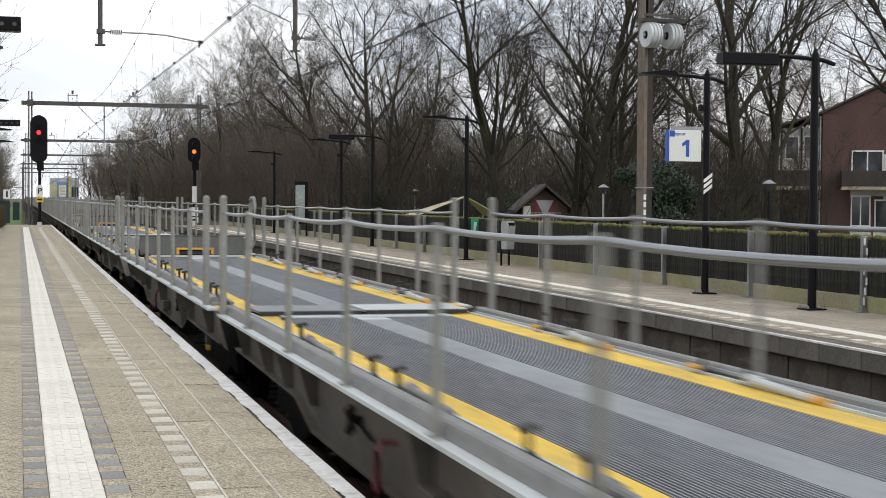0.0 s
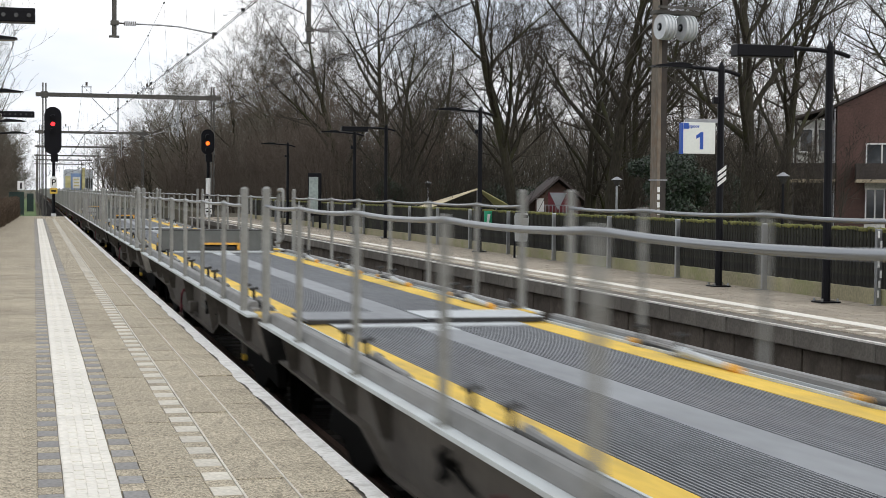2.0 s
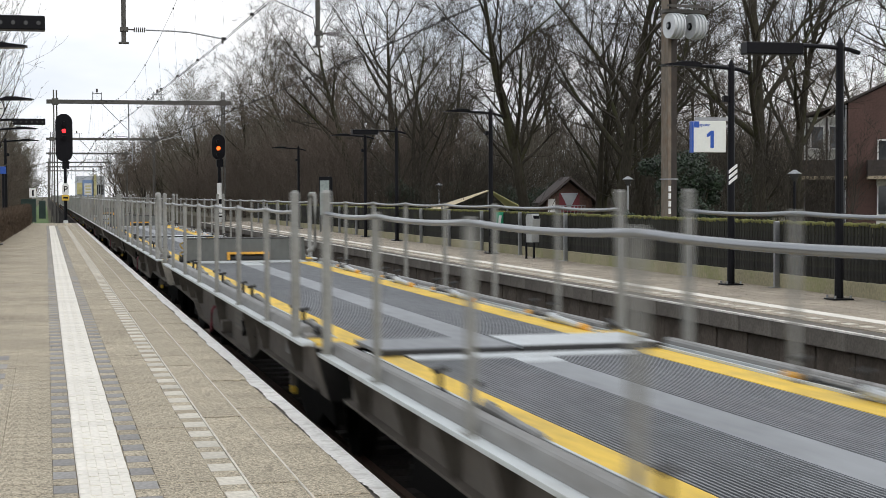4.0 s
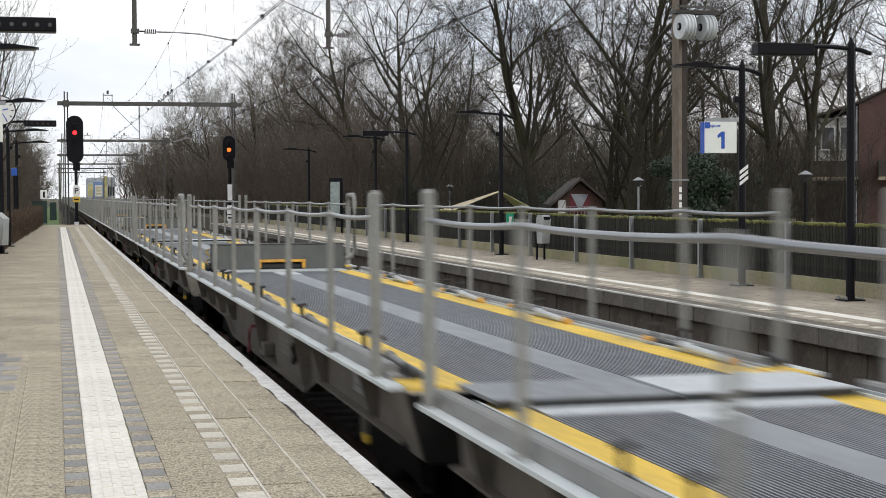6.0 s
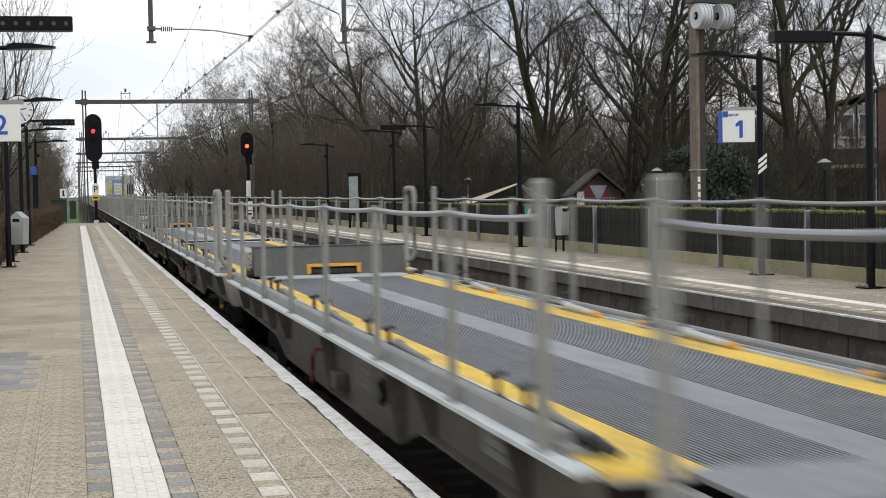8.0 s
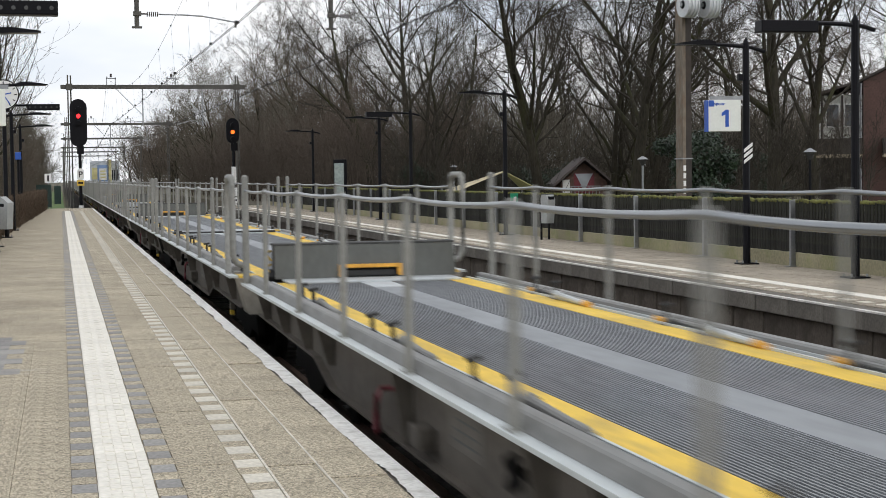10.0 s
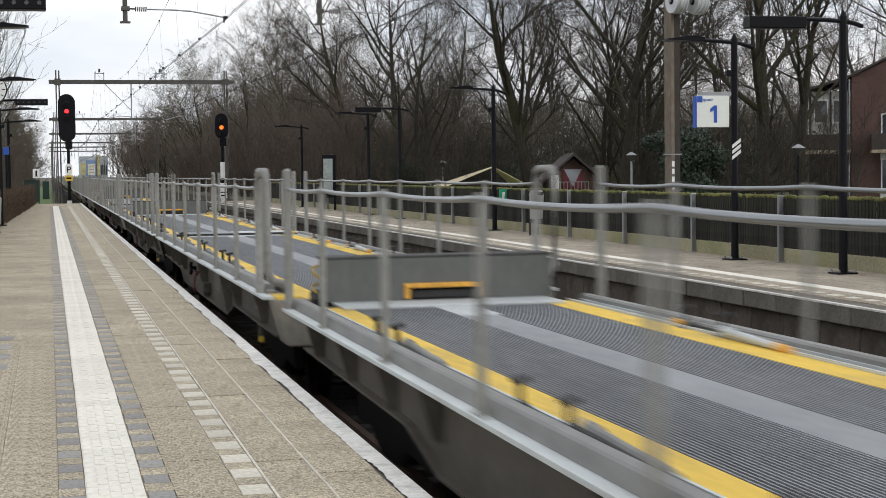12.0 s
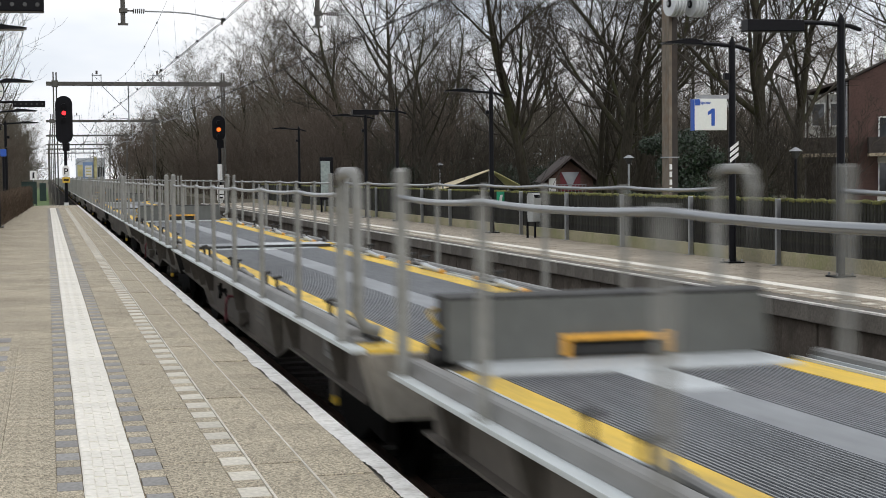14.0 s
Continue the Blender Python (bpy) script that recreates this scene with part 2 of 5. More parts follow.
M = {
    "soil": mat("soil", (0.10, 0.085, 0.055), 0.95, big=0.15, small=6, stain=(0.07, 0.10, 0.03), stain_amt=0.8, stain_scale=0.12, bump=0.5),
    # stained stone, its base darkened further to carry the shade of the track trough
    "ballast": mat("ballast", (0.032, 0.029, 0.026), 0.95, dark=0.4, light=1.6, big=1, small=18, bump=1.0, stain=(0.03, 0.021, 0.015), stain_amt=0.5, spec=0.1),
    "rail": mat("rail_steel", (0.18, 0.12, 0.09), 0.55, 0.6, big=1, small=30),
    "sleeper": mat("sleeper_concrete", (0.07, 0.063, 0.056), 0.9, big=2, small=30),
    "paver": aggregate("paver", (0.405, 0.353, 0.262), rand=0.05),
    "paver_joined": aggregate("paver_joined", (0.405, 0.353, 0.262), island=0.05),
    "far_paver": aggregate("far_paver", (0.355, 0.308, 0.242), island=0.07),
    "joint": mat("joint_sand", (0.33, 0.275, 0.205), 0.95, big=2, small=40),
    "pale_joint": mat("pale_joint", (0.62, 0.58, 0.50), 0.9, big=2, small=40),
    "guide": mat("guide_tile", (0.84, 0.80, 0.71), 0.75, dark=0.86, light=1.08, big=0.7, small=30, bump=0.1, rand=0.05,
                 stain=(0.45, 0.42, 0.37), stain_amt=0.28, stain_scale=1.6),
    "grey_block": mat("grey_block", (0.30, 0.29, 0.275), 0.85, big=2, small=40, rand=0.14, stain=(0.36, 0.32, 0.26), stain_amt=0.4),
    "white_block": mat("white_block", (0.64, 0.60, 0.51), 0.85, dark=0.75, light=1.15, big=4, small=40, rand=0.14, stain=(0.36, 0.31, 0.24), stain_amt=0.6, stain_scale=7),
    "edge_white": mat("edge_paint", (0.80, 0.785, 0.74), 0.8, dark=0.82, light=1.08, big=3, small=30, stain=(0.40, 0.37, 0.32), stain_amt=0.6, stain_scale=9),
    "edge_far": mat("edge_paint_far", (0.70, 0.67, 0.62), 0.8, big=3, small=30, stain=(0.35, 0.31, 0.26), stain_amt=0.4, stain_scale=5),
    "coping": mat("coping_concrete", (0.16, 0.145, 0.125), 0.9, big=1.2, small=25, rand=0.16, bump=0.4, stain=(0.09, 0.08, 0.065), stain_amt=0.7, stain_scale=2.5, spec=0.2),
    "wall_concrete": mat("wall_concrete", (0.11, 0.092, 0.075), 0.95, big=1, small=20, rand=0.15, bump=0.4, stain=(0.06, 0.05, 0.04), stain_amt=0.8, stain_scale=1.5, spec=0.2),
    "plinth": mat("mossy_plinth", (0.30, 0.27, 0.17), 0.95, big=1, small=20, stain=(0.20, 0.22, 0.08), stain_amt=0.7, stain_scale=1.5),
    "slat": mat("fence_slat", (0.024, 0.023, 0.021), 0.85, big=1, small=25, rand=0.25, stain=(0.08, 0.09, 0.04), stain_amt=0.5, spec=0.2),
    "slat_joined": mat("fence_slat_joined", (0.024, 0.023, 0.021), 0.85, big=1, small=25, island=0.25, stain=(0.08, 0.09, 0.04), stain_amt=0.5, spec=0.2),
    "moss": mat("moss", (0.13, 0.13, 0.035), 1.0, dark=0.5, light=1.6, big=2, small=30, bump=0.8),
    "galv": mat("galvanised", (0.34, 0.35, 0.36), 0.38, 0.8, dark=0.8, light=1.15, big=2, small=20, rand=0.10),
    "post": mat("stanchion_galvanised", (0.27, 0.27, 0.25), 0.55, 0.2, dark=0.8, light=1.15, big=2, small=20, rand=0.08, stain=(0.20, 0.18, 0.15), stain_amt=0.4, stain_scale=4),
    "black": mat("black_paint", (0.005, 0.005, 0.007), 0.45, dark=0.8, light=1.3, big=2, small=30, bump=0.05, spec=0.16),
    "lens_glass": mat("lamp_lens", (0.06, 0.06, 0.06), 0.25, big=2, small=8),
    "white_paint": mat("white_paint", (0.80, 0.80, 0.78), 0.5, dark=0.93, light=1.04, big=2, small=20, bump=0.03),
    "blue": mat("sign_blue", (0.02, 0.09, 0.42), 0.5, dark=0.9, light=1.1, bump=0.02),
    "sign_face": mat("sign_face", (0.80, 0.82, 0.76), 0.4, dark=0.95, light=1.04, bump=0.02),
    "green_sign": mat("sign_green", (0.02, 0.33, 0.17), 0.5, bump=0.02),
    "yellow": mat("yellow_paint", (0.80, 0.53, 0.06), 0.65, dark=0.75, light=1.12, big=1.2, small=15, stain=(0.30, 0.22, 0.09), stain_amt=0.6, stain_scale=2.2, stretch=(1, 0.4, 1)),
    "deck": mat("deck_plate", (0.055, 0.058, 0.066), 0.6, 0.1, dark=0.65, light=1.35, big=0.9, small=12, stain=(0.11, 0.115, 0.12), stain_amt=0.5, stain_scale=0.8, stretch=(1, 0.35, 1)),
    "rib": mat("deck_rib", (0.26, 0.27, 0.28), 0.5, 0.2, dark=0.7, light=1.15, big=0.9, small=12, stretch=(1, 0.35, 1)),
    "mid": mat("deck_mid_plate", (0.235, 0.247, 0.258), 0.5, 0.25, dark=0.8, light=1.2, big=0.8, small=9, stain=(0.33, 0.345, 0.36), stain_amt=0.6, stain_scale=1.5, stretch=(1, 0.4, 1)),
    "bright_plate": mat("bright_plate", (0.56, 0.59, 0.60), 0.5, 0.2, dark=0.85, light=1.1, big=1, small=12, stain=(0.35, 0.36, 0.36), stain_amt=0.5),
    "flange": mat("sill_flange", (0.58, 0.62, 0.62), 0.55, 0.1, dark=0.8, light=1.1, big=1, small=12, stain=(0.33, 0.31, 0.28), stain_amt=0.5, stretch=(1, 0.3, 1)),
    "curb": mat("curb_rail", (0.24, 0.24, 0.23), 0.6, 0.2, dark=0.7, light=1.2, big=1, small=14, stain=(0.16, 0.14, 0.12), stain_amt=0.6, stretch=(1, 0.3, 1)),
    "frame": mat("wagon_frame", (0.122, 0.106, 0.086), 0.75, dark=0.65, light=1.25, big=0.9, small=10, stain=(0.075, 0.06, 0.048), stain_amt=0.7, stain_scale=1.4),
    "frame_pale": mat("wagon_plate_pale", (0.19, 0.172, 0.145), 0.75, dark=0.7, light=1.2, big=1.5, small=14, stain=(0.11, 0.09, 0.07), stain_amt=0.6, stain_scale=3),
    # underframe steel near black: the shade beneath the wagons is put into its colour
    "under": mat("under_steel_shaded", (0.012, 0.011, 0.010), 0.8, big=2, small=12, spec=0.15),
    "barrier": mat("barrier_grey", (0.118, 0.122, 0.113), 0.7, dark=0.85, light=1.12, big=1.5, small=14, stain=(0.085, 0.085, 0.08), stain_amt=0.5, stretch=(1, 1, 0.5)),
    "barrier_dark": mat("barrier_dark", (0.05, 0.05, 0.048), 0.8, big=2, small=14),
    "rubber": mat("black_rubber", (0.02, 0.02, 0.02), 0.6, big=2, small=20),
    "red": mat("red_paint", (0.17, 0.028, 0.038), 0.5, big=2, small=20, bump=0.05),
    "orange": mat("orange_yellow_cap", (0.70, 0.36, 0.05), 0.6, big=3, small=20),
    "mast": mat("mast_steel", (0.045, 0.038, 0.033), 0.85, big=0.8, small=14, stain=(0.075, 0.052, 0.036), stain_amt=0.6, stretch=(1, 1, 0.4)),
    "mast_pale": mat("mast_flange", (0.19, 0.16, 0.125), 0.85, big=0.8, small=14, stain=(0.16, 0.10, 0.06), stain_amt=0.8, stain_scale=5, stretch=(1, 1, 0.4)),
    "gantry": mat("gantry_steel", (0.10, 0.095, 0.085), 0.8, big=0.7, small=10),
    "wire": mat("wire_copper", (0.03, 0.03, 0.03), 0.7, 0.0, bump=0, spec=0.2),
    "insulator": mat("insulator_brown", (0.06, 0.045, 0.04), 0.3, bump=0),
    "drum": mat("drum_grey", (0.62, 0.64, 0.65), 0.5, 0.1, dark=0.85, light=1.1, big=3, small=15, stain=(0.3, 0.3, 0.3), stain_amt=0.3),
    "bark": mat("bark", (0.046, 0.041, 0.031), 0.95, dark=0.55, light=1.4, big=1.2, small=14, bump=0.8, stretch=(1, 1, 0.3), stain=(0.052, 0.058, 0.020), stain_amt=0.85, stain_scale=0.8, spec=0.1),
    "twig": mat("twig", (0.060, 0.053, 0.043), 0.95, dark=0.7, light=1.3, big=0.5, small=5, bump=0, island=0.3, spec=0.1),
    # the twig colour lightened for far trees: distance haze put into the colour
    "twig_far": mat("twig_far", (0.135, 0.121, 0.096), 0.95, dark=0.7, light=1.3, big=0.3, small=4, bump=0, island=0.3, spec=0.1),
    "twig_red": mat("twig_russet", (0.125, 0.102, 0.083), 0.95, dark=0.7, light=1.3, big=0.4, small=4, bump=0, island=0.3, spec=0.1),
    "leaf": mat("evergreen_leaf", (0.014, 0.029, 0.012), 0.5, dark=0.5, light=1.6, big=1, small=8, bump=0, island=0.4),
    "hedge_twig": mat("hedge_twig", (0.10, 0.075, 0.055), 0.95, big=1, small=8, bump=0, island=0.35, spec=0.1),
    "grass": mat("grass", (0.07, 0.115, 0.03), 0.95, big=0.4, small=10, bump=0.5, island=0.3),
    "brick": mat("brick_wall", (0.120, 0.070, 0.059), 0.9, big=0.6, small=12, stain=(0.085, 0.052, 0.046), stain_amt=0.5),
    "panel": mat("white_panel", (0.62, 0.62, 0.58), 0.7, big=0.6, small=8, stain=(0.42, 0.41, 0.38), stain_amt=0.4),
    "roof": mat("roof_tile", (0.075, 0.06, 0.055), 0.85, big=0.7, small=10),
    "glass": mat("window_glass", (0.03, 0.035, 0.04), 0.06, big=1, small=3, bump=0, spec=0.8),
    "slab": mat("beige_slab", (0.45, 0.38, 0.27), 0.85, big=1, small=10),
    "dark_wood": mat("dark_boards", (0.06, 0.05, 0.045), 0.85, big=1, small=10),
    "cabin": mat("cabin_boards", (0.11, 0.065, 0.05), 0.85, big=1, small=8, rand=0.2),
    "sail": mat("canvas_sail", (0.72, 0.62, 0.42), 0.8, dark=0.9, light=1.08, big=0.6, small=10),
    "sail_green": mat("canvas_green", (0.60, 0.58, 0.27), 0.8, dark=0.9, light=1.08, big=0.6, small=10),
    "bin_grey": mat("bin_grey", (0.36, 0.37, 0.36), 0.5, 0.1, dark=0.88, light=1.1, big=3, small=20),
    "teal": mat("teal_cabinet", (0.018, 0.040, 0.034), 0.7, big=2, small=12),
    "far_yellow": mat("far_yellow", (0.46, 0.42, 0.20), 0.7, big=0.1, small=1),
    "far_blue": mat("far_blue", (0.16, 0.24, 0.40), 0.6, big=0.1, small=1),
    "far_grey": mat("far_grey", (0.42, 0.45, 0.48), 0.7, big=0.1, small=1),
    "poster": mat("glazed_poster", (0.30, 0.35, 0.33), 0.3, big=2, small=9, bump=0.02),
    "end_steel": mat("end_steel", (0.33, 0.30, 0.25), 0.7, dark=0.75, light=1.15, big=1.2, small=12, stain=(0.17, 0.14, 0.11), stain_amt=0.5),
    "mustard": mat("mustard_paint", (0.42, 0.28, 0.04), 0.6, big=2, small=20),
    "rail_galv": mat("top_rail_steel", (0.25, 0.26, 0.27), 0.30, 0.9, dark=0.8, light=1.15, big=2, small=20, bump=0.03),
    "red_lamp": mat("red_signal_lamp", (1.0, 0.015, 0.02), 0.4, bump=0, dark=1, light=1, emit=4.0),
    "amber_lamp": mat("amber_signal_lamp", (1.0, 0.15, 0.012), 0.4, bump=0, dark=1, light=1, emit=1.8),
}


# ---------------------------------------------------------------- mesh helpers
def part(name, bm, material, parent=None, label="", m=None):
    """Links a bmesh (or shared mesh) as one object under a thing or a part."""
    if isinstance(bm, bmesh.types.BMesh):
        me = bpy.data.meshes.new(name)
        bm.to_mesh(me)
        bm.free()
        me.materials.append(M[material])
    else:
        me = bm
    ob = new(name, me)
    if parent is not None:
        ob.parent = parent
    if m is not None:
        ob.matrix_basis = m
    if label:
        tagged(ob, label)
    return ob


def thing(name, label, category, m=None, group="", kind=""):
    ob = new(name)
    ob.empty_display_size = 0.2
    if m is not None:
        ob.matrix_basis = m
    return tagged(ob, label, category, group, kind)


def box(bm, x0, x1, y0, y1, z0, z1, bevel=0.0):
    r = bmesh.ops.create_cube(bm, size=1)
    bmesh.ops.scale(bm, vec=(x1 - x0, y1 - y0, z1 - z0), verts=r["verts"])
    bmesh.ops.translate(bm, vec=((x0 + x1) / 2, (y0 + y1) / 2, (z0 + z1) / 2), verts=r["verts"])
    if bevel:
        es = list({e for v in r["verts"] for e in v.link_edges})
        bmesh.ops.bevel(bm, geom=es, offset=bevel, segments=2, affect="EDGES", profile=0.5)
    return bm


def boxed(x0, x1, y0, y1, z0, z1, bevel=0.0):
    return box(bmesh.new(), x0, x1, y0, y1, z0, z1, bevel)


def rod(bm, a, b, r0, r1=None, sides=8):
    """A tapered round bar from a to b."""
    a, b = Vector(a), Vector(b)
    d = b - a
    r = bmesh.ops.create_cone(bm, cap_ends=True, segments=sides, radius1=r0, radius2=r0 if r1 is None else r1, depth=d.length)
    m = Matrix.Translation((a + b) / 2) @ d.to_track_quat("Z", "Y").to_matrix().to_4x4()
    bmesh.ops.transform(bm, matrix=m, verts=r["verts"])
    return bm


def rodded(a, b, r0, r1=None, sides=8):
    return rod(bmesh.new(), a, b, r0, r1, sides)


def tube(bm, pts, r, sides=8):
    """A bent round bar along pts."""
    pts = [Vector(p) for p in pts]
    rings = []
    for i, p in enumerate(pts):
        d = (pts[min(i + 1, len(pts) - 1)] - pts[max(i - 1, 0)]).normalized()
        u = d.cross(Vector((0, 0, 1)))
        if u.length < 0.05:
            u = d.cross(Vector((1, 0, 0)))
        u.normalize()
        v = u.cross(d)
        rings.append([bm.verts.new(p + r * (math.cos(2 * math.pi * k / sides) * u + math.sin(2 * math.pi * k / sides) * v)) for k in range(sides)])
    for a, b in zip(rings, rings[1:]):
        for k in range(sides):
            f = bm.faces.new((a[k], a[(k + 1) % sides], b[(k + 1) % sides], b[k]))
            f.smooth = True
    bm.faces.new(rings[0])
    bm.faces.new(list(reversed(rings[-1])))
    return bm


def tubed(pts, r, sides=8):
    return tube(bmesh.new(), pts, r, sides)


def prism(bm, outline, axis, lo, hi):
    """A flat outline (pairs in the two other axes) given thickness along an axis."""
    def at(p, w):
        return {"x": (w, p[0], p[1]), "y": (p[0], w, p[1]), "z": (p[0], p[1], w)}[axis]
    a = [bm.verts.new(at(p, lo)) for p in outline]
    b = [bm.verts.new(at(p, hi)) for p in outline]
    bm.faces.new(a)
    bm.faces.new(list(reversed(b)))
    n = len(a)
    for i in range(n):
        bm.faces.new((a[i], b[i], b[(i + 1) % n], a[(i + 1) % n]))
    bmesh.ops.recalc_face_normals(bm, faces=bm.faces)
    return bm


def lathe(profile, x, y, z, sides):
    """A body turned about an axis along x: profile of (place along the axis, radius)."""
    bm = bmesh.new()
    rings = [[bm.verts.new((x + 0.8 * a, y + r * math.cos(2 * math.pi * k / sides), z + r * math.sin(2 * math.pi * k / sides))) for k in range(sides)] for a, r in profile]
    for p, q in zip(rings, rings[1:]):
        for k in range(sides):
            bm.faces.new((p[k], p[(k + 1) % sides], q[(k + 1) % sides], q[k]))
    bm.faces.new(rings[0])
    bm.faces.new(list(reversed(rings[-1])))
    bmesh.ops.recalc_face_normals(bm, faces=bm.faces)
    return bm


def prismed(outline, axis, lo, hi):
    return prism(bmesh.new(), outline, axis, lo, hi)


def mesh_of(name, bm, material):
    me = bpy.data.meshes.new(name)
    bm.to_mesh(me)
    bm.free()
    me.materials.append(M[material])
    return me


def mesh_py(name, verts, faces, material, smooth=False):
    me = bpy.data.meshes.new(name)
    me.from_pydata(verts, [], faces)
    me.materials.append(M[material])
    if smooth:
        me.shade_smooth()
    return me


def boxes_mesh(name, cells, material):
    """Many separate boxes in one mesh: cells of x0, x1, y0, y1, z0, z1."""
    vs, fs = [], []
    for x0, x1, y0, y1, z0, z1 in cells:
        o = len(vs)
        vs += [(x0, y0, z0), (x1, y0, z0), (x1, y1, z0), (x0, y1, z0), (x0, y0, z1), (x1, y0, z1), (x1, y1, z1), (x0, y1, z1)]
        fs += [(o, o + 3, o + 2, o + 1), (o + 4, o + 5, o + 6, o + 7), (o, o + 1, o + 5, o + 4), (o + 1, o + 2, o + 6, o + 5), (o + 2, o + 3, o + 7, o + 6), (o + 3, o, o + 4, o + 7)]
    return mesh_py(name, vs, fs, material)


def text_part(name, body, size, material, parent, m, label=""):
    cu = bpy.data.curves.new(name, "FONT")
    cu.body, cu.size, cu.extrude, cu.align_x, cu.align_y = body, size, 0.003, "CENTER", "CENTER"
    cu.offset = 0.012 * size
    cu.materials.append(M[material])
    ob = new(name, cu)
    ob.parent = parent
    ob.matrix_basis = m
    if label:
        tagged(ob, label)
    return ob


RAIL_Z = -0.80          # top of rail below the platform's surface
TRACKS = (3.60, 7.46)   # centre lines
END = 98.0              # where the platforms stop


# ---------------------------------------------------------------- ground and tracks
def ground_and_tracks():
    part("ground", mesh_py("ground", [(-900, -400, -1.25), (900, -400, -1.25), (900, 3000, -1.25), (-900, 3000, -1.25)], [(0, 1, 2, 3)], "soil"),
         "soil", label="bare brown earth with thin winter grass")
    bpy.data.objects["ground"]["kind"] = "structure"
    # raised verge behind the far platform, and the bank behind the hedge
    for n, x0, x1, y0, y1, z in (("bank", 12.7, 120, -60, 320, -0.15), ("bank", -120, -1.9, -60, 96, -0.12), ("bank", -60, 0.2, END + 0.5, 330, -0.45)):
        tagged(part(n, boxed(x0, x1, y0, y1, -1.3, z), "soil" if z > -0.4 else "grass"), "flat earth verge with leaf litter" if z > -0.4 else "rough green grass beside the track", "", "", "structure")
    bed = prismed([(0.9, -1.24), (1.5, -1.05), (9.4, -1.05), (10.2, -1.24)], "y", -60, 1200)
    tagged(part("track_bed", bed, "ballast"), "stained stone ballast under two tracks, shade painted into its dark colour", "", "", "structure")
    prof = [(-0.07, 0), (0.07, 0), (0.07, 0.02), (0.012, 0.04), (0.012, 0.12), (0.036, 0.13), (0.036, 0.172), (-0.036, 0.172), (-0.036, 0.13), (-0.012, 0.12), (-0.012, 0.04), (-0.07, 0.02)]
    rail_me = None
    for c in TRACKS:
        for s in (-0.755, 0.755):
            if rail_me is None:
                rail_me = mesh_of("rail", prismed(prof, "y", -60, 1200), "rail")
            tagged(part("rail", rail_me, "rail", m=pose(c + s, 0, RAIL_Z - 0.172)), "rusty brown steel running rail on sleepers", "rail", "running rails", "structure")
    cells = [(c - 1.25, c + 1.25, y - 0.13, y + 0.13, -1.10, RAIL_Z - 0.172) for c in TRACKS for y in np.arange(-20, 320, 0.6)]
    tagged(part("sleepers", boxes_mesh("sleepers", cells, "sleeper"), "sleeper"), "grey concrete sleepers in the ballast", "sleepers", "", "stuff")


ground_and_tracks()


# ---------------------------------------------------------------- platforms
def near_platform():
    p = thing("platform_near", "paved station platform with white guide strip and worn white edge", "platform", kind="structure")
    part("core", boxed(-1.95, 1.60, -12, END, -1.3, -0.09), "wall_concrete", p)
    part("bedding", boxed(-1.95, 1.72, -12, END, -0.09, -0.012), "joint", p)
    coping = mesh_of("coping", boxed(-0.16, 0.0, -0.495, 0.495, -0.20, -0.013, 0.006), "coping")
    for i, y in enumerate(np.arange(3.5, END - 0.5, 1.0)):
        part("coping_slab", coping, "", p, m=pose(1.86, y, 0))
    # painted edge band, ragged on the inner side
    r = random.Random(3)
    vs, fs = [], []
    for i, y in enumerate(np.arange(-12, END, 0.045)):
        w = 1.735 + r.uniform(-0.010, 0.010) + 0.010 * math.sin(y * 1.7) + 0.010 * math.sin(y * 5.3)
        vs += [(w, y, 0.0), (1.862, y, 0.0), (1.862, y, -0.03)]
        if i:
            o = len(vs) - 6
            fs += [(o, o + 1, o + 4, o + 3), (o + 1, o + 2, o + 5, o + 4)]
    part("edge_band", mesh_py("edge_band", vs, fs, "edge_white"), "", p, "worn white painted edge")
    return p


def pave(p):
    """The field of pavers in running bond, the guide strip with its blocks, and the white dashes."""
    # columns: x0, x1, length along the platform
    cols = [(-1.90, -1.50), (-1.50, -1.20), (-1.20, -0.90), (-0.90, -0.60), (-0.60, -0.30), (-0.30, 0.02), (0.61, 0.94), (1.12, 1.40), (1.41, 1.73)]
    near, far, made = {}, [], 0
    g = 0.0007
    for ci, (x0, x1) in enumerate(cols):
        ln = 0.93 if x0 > 1 else 0.31
        y = -11.9 + (ln / 2 if ci % 2 else 0)
        while y < END - ln:
            if 6.5 < y < (15.5 if ln < 0.5 else 30) and x0 > -1.45 and made < 298:
                me = near.get((ci,))
                if me is None:
                    me = near[(ci,)] = mesh_of("paver", boxed(x0 + g, x1 - g, g, ln - g, -0.05, 0, 0.003), "paver")
                part("paver", me, "", p, m=pose(0, y, random.uniform(-0.002, 0.001), random.uniform(-0.15, 0.15), random.uniform(-0.2, 0.2)))
                made += 1
            else:
                far.append((x0 + g, x1 - g, y + g, y + ln - g, -0.05, random.uniform(-0.002, 0.001)))
            y += ln
    # aggregate fill between the blocks and the dashes
    for y in np.arange(-11.9, END - 0.6, 0.465):
        for x0, x1 in ((0.02, 0.155), (0.465, 0.61), (0.94, 1.10)):
            far.append((x0, x1, y + 0.242, y + 0.462, -0.05, -0.001))
            if y < 4 or y > 88:
                far.append((x0, x1, y + 0.003, y + 0.259, -0.05, -0.001))
        if y > 89.5:
            far.append((0.158, 0.462, y + 0.003, y + 0.462, -0.05, -0.001))
    tagged(part("pavers", boxes_mesh("pavers", far, "paver_joined"), "", p), kind="stuff")
    part("joint_line", boxed(1.398, 1.410, -12, END, -0.05, 0.003), "pale_joint", p)
    part("joint_line", boxed(1.104, 1.118, -12, END, -0.05, 0.003), "pale_joint", p)
